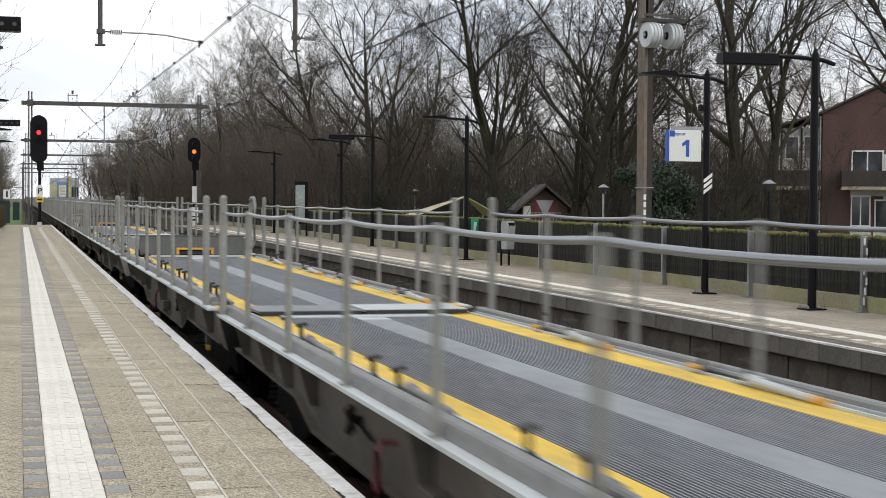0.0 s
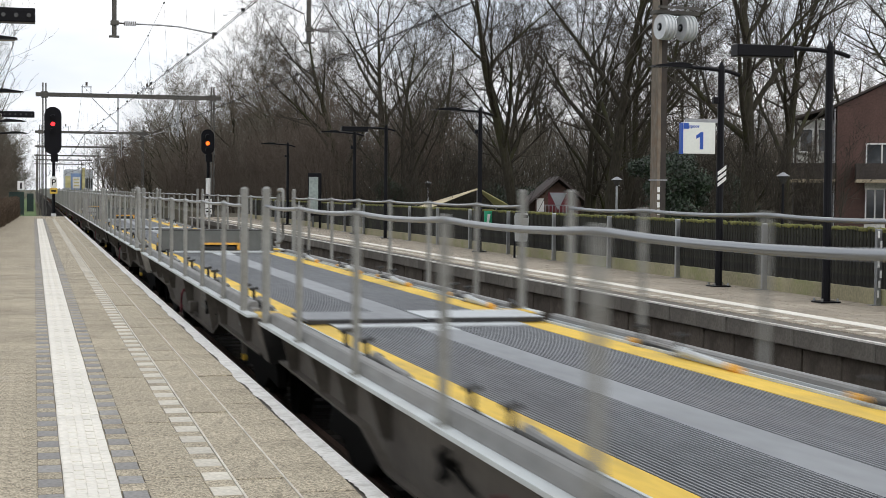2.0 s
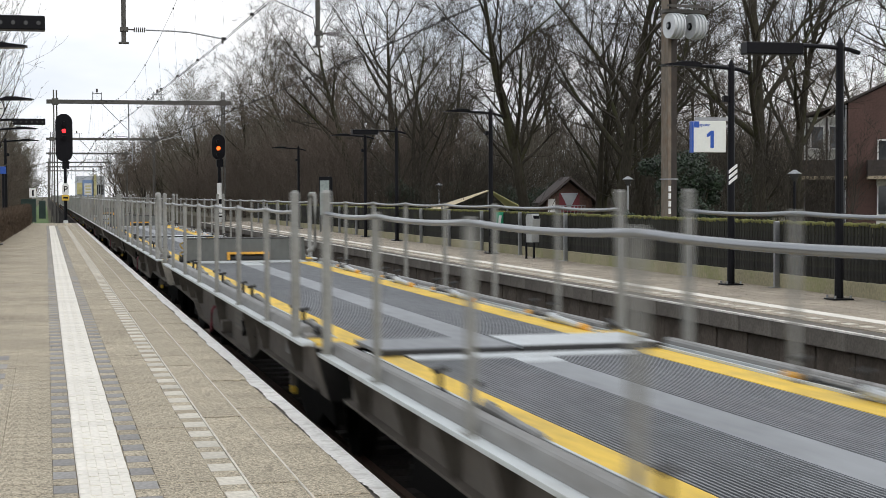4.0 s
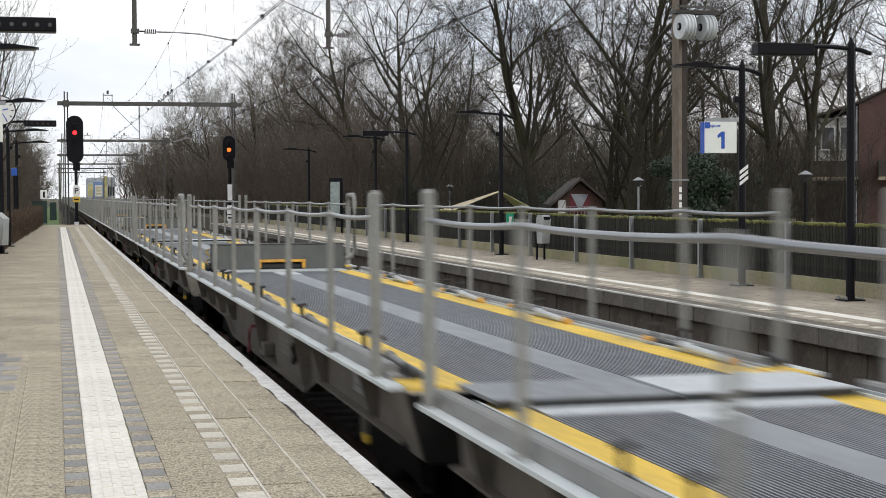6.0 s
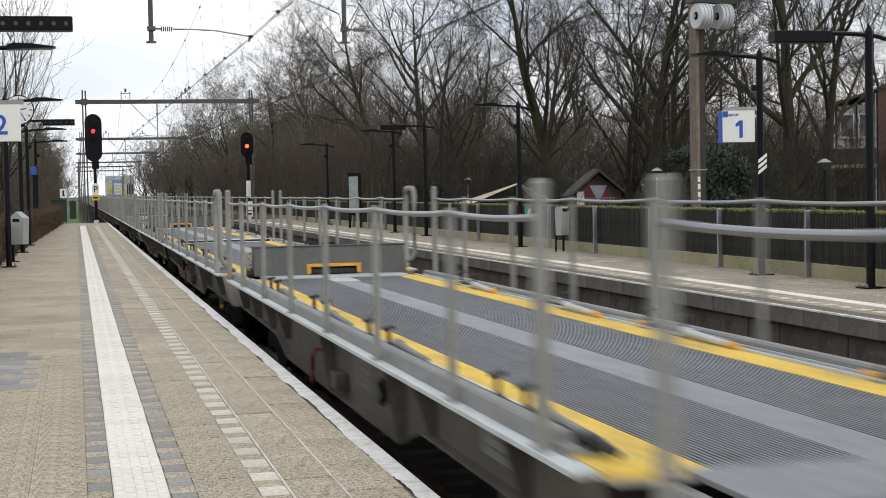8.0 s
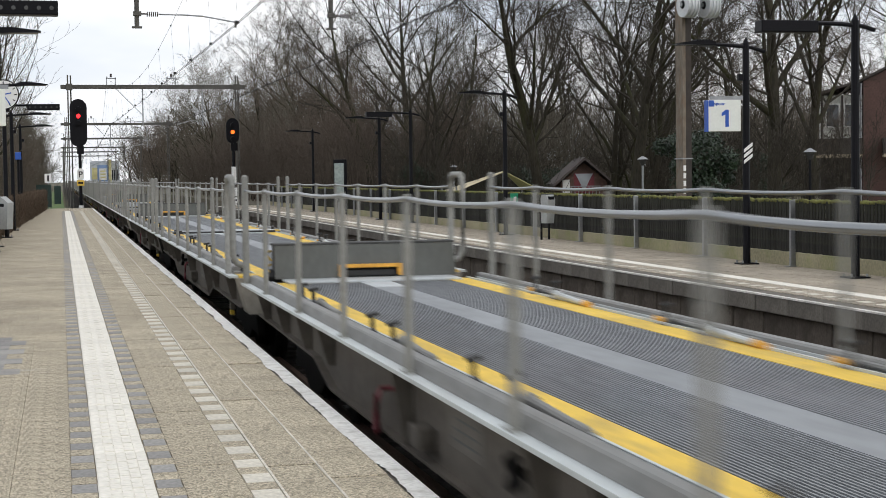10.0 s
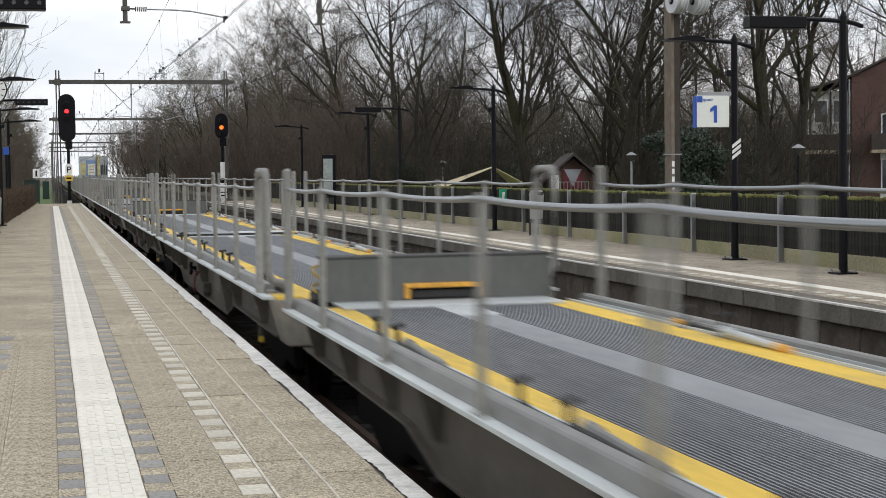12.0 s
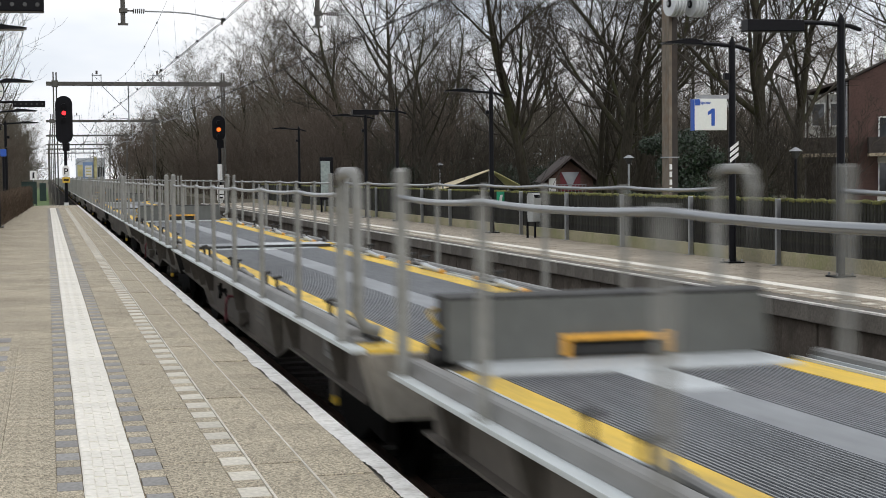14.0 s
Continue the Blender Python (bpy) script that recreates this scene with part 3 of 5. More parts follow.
    tile = bmesh.new()
    box(tile, 0.160, 0.460, 0.002, 0.298, -0.05, 0.002)
    for k in range(5):
        x = 0.166 + k * 0.0585
        off = 0.075 * (k % 2)
        for j in range(2):
            y0 = 0.004 + off + 0.15 * j
            box(tile, x, x + 0.053, y0 % 0.3, min(y0 % 0.3 + 0.142, 0.297), 0.002, 0.0065)
    tm = mesh_of("guide_tile", tile, "guide")
    for i in range(284):
        part("guide_tile", tm, "", p, "white ribbed guide tile" if i == 0 else "", pose(random.uniform(-0.002, 0.002), 4.3 + 0.3 * i, random.uniform(-0.001, 0.001)))
    gb = mesh_of("grey_block", boxed(0, 0.135, 0.003, 0.238, -0.05, 0.002, 0.003), "grey_block")
    wb = mesh_of("white_block", boxed(0, 0.155, 0.003, 0.250, -0.05, 0.002, 0.003), "white_block")
    cells = []
    for j in range(8):
        for k in range(2):
            x0 = -0.98 + 0.30 * k - 0.15 * (j % 2)
            cells.append((x0 + 0.003, x0 + 0.297, 14.0 + 0.42 * j, 14.0 + 0.42 * j + 0.41, -0.05, 0.002))
    for k, c in enumerate(cells):
        part("grey_paver", boxes_mesh("grey_paver", [c], "grey_block"), "", p)
    for i in range(181):
        y = 4.35 + 0.465 * i
        part("grey_block", gb, "", p, m=pose(0.021, y, 0))
        part("grey_block", gb, "", p, m=pose(0.470, y + 0.01, 0))
        part("white_block", wb, "", p, m=pose(0.943 + random.uniform(-0.004, 0.004), y + 0.02, 0))


def far_platform():
    p = thing("platform_far", "paved platform across the tracks with concrete edge wall", "platform", kind="structure")
    part("core", boxed(9.42, 12.75, -12, END, -1.3, -0.05), "wall_concrete", p)
    cop = mesh_of("coping", boxed(0, 0.34, -0.495, 0.495, -0.24, -0.004, 0.012), "coping")
    for y in np.arange(0.5, END, 1.0):
        part("coping_slab", cop, "", p, m=pose(9.20 + random.uniform(-0.008, 0.008), y, random.uniform(-0.004, 0.002)))
    wl = mesh_of("wall_panel", boxed(0, 0.1, -0.49, 0.49, -0.8, -0.245, 0.01), "wall_concrete")
    for y in np.arange(0.5, END, 1.0):
        part("wall_panel", wl, "", p, m=pose(9.32 + random.uniform(-0.01, 0.01), y, 0))
    part("edge_band", boxed(9.19, 9.26, -12, END, -0.02, 0.003), "edge_far", p, "thin white painted edge")
    cells = []
    for x in np.arange(9.56, 12.3, 0.3):
        for y in np.arange(-11.8, END - 0.3, 0.6):
            if 10.15 < x + 0.15 < 10.45:
                continue
            cells.append((x + 0.004, x + 0.296, y + 0.004 + 0.3 * (round(x / 0.3) % 2), y + 0.596 + 0.3 * (round(x / 0.3) % 2), -0.05, random.uniform(-0.003, 0.002)))
    tagged(part("pavers", boxes_mesh("far_pavers", cells, "far_paver"), "", p), kind="stuff")
    part("guide_strip", boxed(10.17, 10.43, -12, END - 8, -0.05, 0.004), "guide", p, "white ribbed guide strip")
    wb = mesh_of("white_block_far", boxed(0, 0.15, 0, 0.25, -0.05, 0.004), "white_block")
    for i in range(170):
        part("white_block", wb, "", p, m=pose(9.72, 10 + 0.465 * i, 0))


near = near_platform()
far_platform()


# ---------------------------------------------------------------- fence behind the far platform
def slat_fence():
    f = thing("slat_fence", "dark upright slat fence on a mossy concrete plinth with grey posts", "fence", kind="")
    x = 12.45
    part("plinth", boxed(x - 0.05, x + 0.07, 6, END, -0.14, 0.24, 0.01), "plinth", f, "mossy yellowish concrete plinth")
    for i, y0 in enumerate(np.arange(6.0, END - 3.8, 3.85)):
        part("moss_cap", tubed([(x + 0.02 + random.uniform(-0.018, 0.018), y0 + 0.05 + 0.055 * k, 1.135 + random.uniform(-0.018, 0.018)) for k in range(69)], 0.036, 5), "moss", f, "green moss along the top")
        part("rail", boxed(x + 0.035, x + 0.075, y0 + 0.03, y0 + 3.82, 0.95, 1.0), "slat", f)
    post = bmesh.new()
    box(post, -0.045, 0.045, -0.035, 0.035, -0.0, 1.16, 0.006)
    box(post, -0.12, 0.12, -0.08, 0.08, 0.0, 0.012)
    pm = mesh_of("post", post, "galv")
    ys = [21.46 + 3.85 * k for k in range(-4, 20)]
    for y in ys:
        part("post", pm, "", f, m=pose(x - 0.10, y, 0))
    sl = mesh_of("slat", boxed(-0.012, 0.012, -0.036, 0.036, 0.24, 1.14), "slat")
    rest = []
    for k in range(830):
        y = 6.2 + 0.11 * k
        if y > END - 0.2:
            break
        if 19 < y < 51.9:
            part("slat", sl, "", f, m=pose(x + 0.01, y, random.uniform(-0.008, 0.008), random.uniform(-0.5, 0.5)))
        else:
            rest.append((x - 0.002, x + 0.022, y - 0.036, y + 0.036, 0.24, 1.14 + random.uniform(-0.008, 0.008)))
    tagged(part("slats", boxes_mesh("slats", rest, "slat_joined"), "", f), kind="stuff")


# ---------------------------------------------------------------- platform lamps, signs, bins
def lamp_post(kind):
    """A black mast with an arm to -x; kind 'blade' (flat lantern) or 'box' (long rectangular lantern)."""
    o = thing("platform_lamp", "black steel platform lamp post with a %s lantern" % ("flat blade-shaped" if kind == "blade" else "long box-shaped"), "street lamp", group="platform lamps")
    part("pole", rodded((0, 0, 0), (0, 0, 3.95), 0.068, 0.06, 12), "black", o)
    part("base_plate", boxed(-0.17, 0.17, -0.17, 0.17, 0, 0.025, 0.005), "black", o)
    for sx in (-0.13, 0.13):
        for sy in (-0.13, 0.13):
            part("bolt", rodded((sx, sy, 0.02), (sx, sy, 0.07), 0.018, 0.018, 6), "galv", o)
    part("finial", rodded((0, 0, 3.94), (0, 0, 4.05), 0.06, 0.01, 8), "black", o)
    if kind == "blade":
        part("arm", tubed([(0.36, 0, 3.80), (0.12, 0, 3.87), (-0.25, 0, 3.905), (-0.75, 0, 3.93)], 0.035, 8), "black", o)
        hd = prismed([(-0.62, 0.03), (-0.70, 0.055), (-0.98, 0.05), (-1.34, 0.005), (-1.34, -0.01), (-0.62, -0.04)], "y", -0.14, 0.14)
        hd_ob = part("lantern", hd, "black", o, m=pose(0, 0, 3.93))
        part("lens", boxed(-1.30, -0.80, -0.12, 0.12, -0.030, -0.012), "lens_glass", hd_ob)
        for k in range(5):
            part("fin", boxed(-0.98 + 0.06 * k, -0.96 + 0.06 * k, -0.1, 0.1, 0.03, 0.075), "black", hd_ob)
        part("camera_box", boxed(-0.16, -0.06, -0.05, 0.05, 3.28, 3.40, 0.01), "black", o)
    else:
        part("arm", tubed([(0.33, 0, 3.80), (0.12, 0, 3.86), (-0.25, 0, 3.89), (-0.72, 0, 3.90)], 0.035, 8), "black", o)
        hd_ob = part("lantern", boxed(-1.60, -0.67, -0.13, 0.13, 3.75, 3.93, 0.015), "black", o)
        for k in range(6):
            for s in (1,):
                part("lens", rodded((-1.52 + 0.155 * k, s * 0.128, 3.835), (-1.52 + 0.155 * k, s * 0.142, 3.835), 0.028, 0.028, 10), "lens_glass", hd_ob)
    return o


def lamps():
    blade, boxl = lamp_post("blade"), lamp_post("box")
    blade.matrix_basis = pose(11.94, 26.3, 0)
    boxl.matrix_basis = pose(11.86, 22.15, 0)
    for y in (42.25, 60.0, 76.6):
        copy_thing(blade, pose(11.98, y, 0))
    copy_thing(boxl, pose(12.05, 54.7, 0))
    for y, src in ((20.8, boxl), (25.0, blade), (38.6, blade), (48.4, boxl), (55.4, blade), (67.3, blade)):
        copy_thing(src, pose(-1.58, y, 0, 0, 0, 180) )


def track_sign(number, m, flip=1):
    s = thing("track_sign", "white and blue track sign reading %s on a lamp post" % number, "sign", m, "track signs")
    bd = part("board", boxed(-0.31, 0.31, -0.05, 0.05, 0.0, 0.56, 0.008), "sign_face", s)
    part("side_panel", boxed(-0.345, -0.312, -0.055, 0.055, -0.005, 0.55), "blue", s, "blue side panel")
    part("top_bracket", boxed(-0.25, 0.36, -0.03, 0.03, 0.562, 0.625), "galv", s)
    part("blue_square", boxed(-0.306, -0.205, -0.056, -0.051, 0.44, 0.55), "blue", bd)
    text_part("lettering", "spoor", 0.085, "blue", bd, pose(-0.10, -0.053, 0.49, 90, 0, 0))
    if number == "1":
        part("numeral", prismed([(0.01, 0.08), (0.075, 0.08), (0.075, 0.385), (0.02, 0.385), (-0.06, 0.325), (-0.06, 0.265), (0.01, 0.30)], "y", -0.056, -0.051), "blue", bd)
    else:
        text_part("numeral", number, 0.42, "blue", bd, pose(0.02, -0.053, 0.235, 90, 0, 0))
    return s


def platform_furniture():
    track_sign("1", pose(11.50, 26.28, 2.38))
    track_sign("2", pose(-1.10, 25.0, 2.50))
    # three slanted white bars on the lamp post
    g = thing("post_marking", "three slanted white stripes on the black lamp post", "sticker")
    for k in range(3):
        part("stripe", prismed([(11.86, 1.80 + 0.10 * k), (12.02, 1.92 + 0.10 * k), (12.02, 1.98 + 0.10 * k), (11.86, 1.86 + 0.10 * k)], "y", 26.205, 26.222), "white_paint", g)
    # round platform clock
    c = thing("station_clock", "round white station clock with black marks on a pole", "clock", pose(-1.57, 48.2, 4.2))
    case = part("case", rodded((0, -0.10, 0), (0, 0.10, 0), 0.44, 0.44, 32), "black", c)
    part("dial", rodded((0, -0.112, 0), (0, -0.101, 0), 0.41, 0.41, 32), "white_paint", c)
    for k in range(12):
        a = radians(30 * k)
        b = bmesh.new()
        box(b, -0.014, 0.014, -0.118, -0.113, 0.30, 0.38)
        part("hour_mark", b, "black", c, m=pose(0, 0, 0, 0, 30 * k, 0))
    part("hour_pointer", boxed(-0.018, 0.018, -0.124, -0.119, -0.05, 0.22), "blue", c, m=pose(0, 0, 0, 0, 78, 0))
    part("minute_pointer", boxed(-0.014, 0.014, -0.13, -0.125, -0.06, 0.34), "blue", c, m=pose(0, 0, 0, 0, 148, 0))
    part("bracket", boxed(0.0, 0.16, -0.04, 0.04, -0.50, -0.40), "black", c)
    # blue notice on a short post
    n = thing("notice_post", "blue box sign on a slim black post", "sign", pose(-1.55, 62, 0))
    part("post", rodded((0, 0, 0), (0, 0, 2.5), 0.05, 0.05, 8), "black", n)
    part("box", boxed(-0.11, 0.11, -0.10, 0.10, 2.48, 2.76, 0.02), "blue", n)
    # bins
    def bin_thing(m, flip):
        b = thing("litter_bin", "grey metal litter bin with a sloped hood on a dark post", "bin", m, "litter bins")
        part("shell", prismed([(-0.17, 0.45), (0.17, 0.45), (0.21, 1.12), (0.0, 1.28), (-0.21, 1.12)] if flip else [(-0.17, 0.42), (0.17, 0.42), (0.22, 1.14), (-0.12, 1.30), (-0.20, 1.10)], "x", -0.14, 0.14), "bin_grey", b)
        part("opening", boxed(-0.142, 0.142, -0.10, 0.10, 1.02, 1.10), "black", b)
        part("post", boxed(-0.03, 0.03, 0.17, 0.23, 0, 1.2, 0.005), "black", b)
        part("foot", boxed(-0.12, 0.12, 0.08, 0.32, 0, 0.02), "black", b)
        return b
    bin_thing(pose(-1.43, 41.6, 0, 0, 0, 60), True)
    b = thing("litter_bin", "small grey metal litter bin with sloped hood on two dark posts", "bin", pose(12.0, 38.4, 0, 0, 0, 20), "litter bins")
    part("shell", prismed([(-0.09, 0.42), (0.12, 0.42), (0.15, 1.06), (0.10, 1.15), (-0.08, 1.15), (-0.15, 1.02)], "x", -0.12, 0.12), "bin_grey", b)
    part("opening", boxed(-0.09, 0.09, -0.155, -0.10, 1.02, 1.10), "black", b)
    part("hood", boxed(-0.13, 0.13, -0.09, 0.13, 1.15, 1.17, 0.006), "black", b, "dark hood plate")
    for x in (-0.10, 0.14):
        part("post", boxed(x - 0.022, x + 0.022, 0.13, 0.175, 0, 1.12 if x > 0 else 0.6, 0.005), "black", b)
    # timetable column
    t = thing("information_column", "tall dark timetable column with a pale glazed poster", "sign", pose(12.1, 69.6, 0, 0, 0, -20))
    part("frame", boxed(-0.30, 0.30, -0.07, 0.07, 0.55, 2.45, 0.02), "black", t)
    part("poster", boxed(-0.25, 0.17, -0.08, -0.072, 0.75, 2.28), "poster", t, "pale poster behind glass")
    for x in (-0.24, 0.24):
        part("leg", boxed(x - 0.04, x + 0.04, -0.04, 0.04, 0, 0.56), "black", t)
    # green exit sign on the fence
    e = thing("exit_sign", "small green escape-route sign with white figure bar", "sign", pose(12.33, 42.6, 0.72))
    part("plate", boxed(-0.11, 0.11, -0.012, 0.012, 0, 0.42), "green_sign", e)
    part("mark", prismed([(-0.05, 0.08), (0.02, 0.08), (0.06, 0.33), (-0.02, 0.33)], "y", -0.02, -0.013), "white_paint", e)
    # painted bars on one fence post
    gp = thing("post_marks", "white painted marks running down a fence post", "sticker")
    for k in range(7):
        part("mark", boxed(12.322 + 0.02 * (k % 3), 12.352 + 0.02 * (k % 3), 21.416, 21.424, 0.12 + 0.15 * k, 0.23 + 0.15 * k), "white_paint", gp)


slat_fence()
lamps()
platform_furniture()


# ---------------------------------------------------------------- signals, gantries, wires
def signal(name, x, y, lamp_z, head, lamp_material, number_z):
    """A colour-light signal: head is (width, bottom, top)."""
    s = thing("railway_signal", "black signal head with lit %s lamp on banded post" % ("red" if "red" in lamp_material else "amber"), "signal", pose(x, y, 0), "track signals")
    w, z0, z1 = head
    r = w / 2
    out = [(r * math.cos(a), z1 - r + r * math.sin(a)) for a in np.linspace(0, math.pi, 14)] + [(-r * math.cos(a), z0 + r - r * math.sin(a)) for a in np.linspace(0, math.pi, 14)]
    hd = part("head", prismed(out, "y", -0.06, 0.06), "black", s)
    for k in (-1, 0, 1):
        z = lamp_z + k * 0.42
        part("visor", tubed([(0, -0.06, z + 0.02), (0, -0.30, z + 0.0)], 0.15, 14) if k else rodded((0, -0.06, z), (0, -0.07, z), 0.15, 0.15, 14), "black", hd)
    part("lamp", rodded((0, -0.075, lamp_z), (0, -0.10, lamp_z), 0.125, 0.125, 16), lamp_material, hd, "lit lamp")
    px = 0.05
    part("post", rodded((px, 0.12, -1.0), (px, 0.12, z0 + 0.4), 0.10, 0.10, 10), "black", s)
    part("bracket", boxed(-0.12, 0.30, 0.0, 0.2, z0 - 0.45, z0 + 0.05), "black", s)
    for a, b in ((-0.9, 0.15), (1.4, 2.4)):
        part("white_band", rodded((px, 0.10, a), (px, 0.10, b), 0.15, 0.15, 10), "white_paint", s)
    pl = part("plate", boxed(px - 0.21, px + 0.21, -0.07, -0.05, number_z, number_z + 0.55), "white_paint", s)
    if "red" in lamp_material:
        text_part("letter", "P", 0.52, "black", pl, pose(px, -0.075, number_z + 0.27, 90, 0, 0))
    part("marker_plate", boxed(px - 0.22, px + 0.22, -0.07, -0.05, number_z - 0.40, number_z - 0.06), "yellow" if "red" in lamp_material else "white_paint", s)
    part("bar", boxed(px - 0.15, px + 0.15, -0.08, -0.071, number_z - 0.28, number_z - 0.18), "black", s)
    return s


def lattice_mast(o, x, y, z1, face=0.42):
    """A latticed upright: two channels and crossed lacing."""
    for sy in (-face / 2, face / 2):
        part("channel", boxed(x - 0.14 if sy < 0 else x + 0.05, x - 0.05 if sy < 0 else x + 0.14, y + sy - 0.03, y + sy + 0.03, -1.2, z1), "gantry", o)
    b = bmesh.new()
    for sx in (-0.12, 0.12):
        z, k = -1.0, 0
        while z < z1 - 0.5:
            rod(b, (x + sx, y - face / 2 * (-1) ** k, z), (x + sx, y + face / 2 * (-1) ** k, z + 0.5), 0.02, 0.02, 4)
            z, k = z + 0.5, k + 1
    part("lacing", b, "gantry", o)


def gantry(y, x0=0.66, x1=11.42, zb=7.70, detail=True):
    o = thing("overhead_gantry", "weathered steel portal carrying the overhead wires across both tracks", "gantry", group="overhead gantries")
    for x in (x0, x1):
        lattice_mast(o, x, y, zb + 0.75)
    part("beam", boxed(x0 - 0.55, x1 + 0.55, y - 0.14, y + 0.14, zb - 0.13, zb + 0.13, 0.01), "gantry", o)
    for x in (x0, x1):
        part("gusset", boxed(x - 0.2, x + 0.2, y - 0.25, y + 0.25, zb - 0.2, zb + 0.2), "gantry", o)
    for c in TRACKS:
        fr = bmesh.new()
        for sx in (-0.28, 0.28):
            rod(fr, (c - 0.3 + sx, y, zb + 0.1), (c - 0.3 + sx, y, zb + 0.62), 0.03, 0.03, 6)
        rod(fr, (c - 0.62, y, zb + 0.55), (c + 0.02, y, zb + 0.55), 0.03, 0.03, 6)
        part("hanger", fr, "galv", o)
        part("insulator", rodded((c - 0.3, y, zb + 0.62), (c - 0.3, y, zb + 0.85), 0.07, 0.07, 8), "insulator", o)
        part("drop_tube", rodded((c + 1.7, y, zb), (c + 1.7, y, 5.15), 0.045, 0.045, 6), "galv", o)
        part("stay", rodded((c + 0.0, y, zb - 0.1), (c + 1.65, y, 5.9), 0.025, 0.025, 5), "galv", o)
        part("registration_arm", tubed([(c + 1.7, y, 5.45), (c + 0.9, y, 5.5), (c + 0.05, y, 5.25)], 0.025, 6), "galv", o)
    return o


def near_support():
    """The portal overhead, just out of sight, with its drop tubes and arms, and the tensioning mast."""
    y = 36.0
    o = thing("overhead_gantry", "steel portal with drop tubes and registration arms over both tracks", "gantry", group="overhead gantries")
    part("beam", boxed(-3.4, 15.4, y - 0.16, y + 0.16, 8.2, 8.52, 0.01), "gantry", o)
    lattice_mast(o, -3.1, y, 9.0)
    for x, xe, ze in ((1.73, 3.96, 5.20), (6.10, 7.9, 5.2)):
        part("drop_tube", rodded((x, y, 5.05), (x, y, 8.3), 0.055, 0.055, 10), "gantry", o, "grey steel drop tube")
        part("foot_plate", boxed(x - 0.11, x + 0.11, y - 0.09, y + 0.09, 5.03, 5.065), "gantry", o)
        part("clamp", boxed(x - 0.08, x + 0.10, y - 0.08, y + 0.08, 5.30, 5.40, 0.01), "gantry", o)
        ins = bmesh.new()
        for k in range(6):
            rod(ins, (x + 0.22 + 0.045 * k, y, 5.345), (x + 0.245 + 0.045 * k, y, 5.343), 0.055, 0.055, 10)
        rod(ins, (x + 0.08, y, 5.35), (x + 0.22, y, 5.345), 0.018, 0.018, 6)
        part("insulator", ins, "insulator", o, "ribbed brown insulator")
        part("registration_arm", tubed([(x + 0.48, y, 5.34), (x + 1.0, y, 5.335), (x + 1.45, y, 5.31), (xe - 0.25, y, 5.22), (xe + 0.05, y, 5.16)], 0.017, 8), "galv", o)
        part("clip", boxed(xe - 0.06, xe - 0.02, y - 0.03, y + 0.03, 5.06, 5.22), "gantry", o)
    # tensioning mast with two grooved drums
    m = thing("tensioning_mast", "weathered brown steel H-mast with two pale grooved tension wheels", "mast", pose(14.70, 36.0, 0, 0, 0, 8))
    part("flange", boxed(-0.11, -0.088, -0.16, 0.16, -0.4, 8.4), "mast_pale", m)
    part("flange", boxed(0.10, 0.122, -0.16, 0.16, -0.4, 8.4), "mast", m)
    part("web", boxed(-0.087, 0.099, -0.012, 0.012, -0.4, 8.4), "mast", m)
    part("face_plate", boxed(-0.03, 0.126, -0.178, -0.163, -0.4, 8.4), "mast", m)
    part("side_strip", boxed(-0.118, -0.032, -0.184, -0.163, -0.4, 5.6), "mast_pale", m, "rusty pale side strip")
    for x in (-0.08, 0.50):
        d = lathe(((-0.20, 0.10), (-0.20, 0.30), (-0.17, 0.30), (-0.165, 0.27), (-0.09, 0.27), (-0.085, 0.31), (-0.05, 0.31), (-0.045, 0.27), (0.03, 0.27), (0.035, 0.31), (0.07, 0.31), (0.075, 0.27), (0.14, 0.27), (0.145, 0.30), (0.18, 0.30), (0.18, 0.10)), x, -0.42, 5.66, 28)
        dr = part("tension_wheel", d, "drum", m, "pale grey grooved wheel")
        part("hub", rodded((x - 0.19, -0.42, 5.66), (x - 0.16, -0.42, 5.66), 0.08, 0.10, 12), "black", dr)
        part("bolt_ring", rodded((x - 0.205, -0.42, 5.66), (x - 0.19, -0.42, 5.66), 0.05, 0.05, 8), "galv", dr)
    part("bracket", boxed(-0.35, 0.85, -0.46, -0.12, 5.98, 6.06), "gantry", m)
    part("bracket", boxed(-0.35, 0.85, -0.60, -0.52, 6.10, 6.15), "gantry", m)
    for k, (z, w) in enumerate(((1.15, 0.10), (1.33, 0.10), (1.52, 0.10), (1.70, 0.08))):
        part("tag", boxed(-0.11, -0.04, -0.191, -0.185, z, z + 0.13), "white_paint", m)
    part("strap", boxed(-0.15, 0.165, -0.19, 0.17, 1.98, 2.01), "galv", m)
    # guy wires
    for dx in (0, 0.28):
        tagged(part("guy_wire", tubed([(14.62 + dx, 35.7, 6.1), (15.3 + dx * 1.4, 44, 3.9), (16.1 + dx * 1.9, 53, 0.0)], 0.009, 5), "gantry"), "thin grey stay wire running down from the mast", "wire", "stay wires")


STAGGER = (0.25, 0.36, -0.45, 0.3, -0.3, 0.3, -0.3, 0.3, -0.3)   # of the contact wire at each support


def wires():
    stops = [-24, 36, 105, 174, 234, 297, 357, 420, 480]
    for c in TRACKS:
        for dx in (-0.025, 0.025):
            pts = []
            for i in range(len(stops) - 1):
                for k in range(6):
                    f = k / 6
                    pts.append((c + dx + STAGGER[i] + (STAGGER[i + 1] - STAGGER[i]) * f, stops[i] + f * (stops[i + 1] - stops[i]), 5.16 - 0.04 * math.sin(math.pi * f)))
            tagged(part("contact_wire", tubed(pts, 0.0085, 4), "wire"), "thin dark overhead contact wire", "wire", "overhead wires")
        pts, drops = [], []
        for i in range(len(stops) - 1):
            for k in range(12):
                f = k / 12
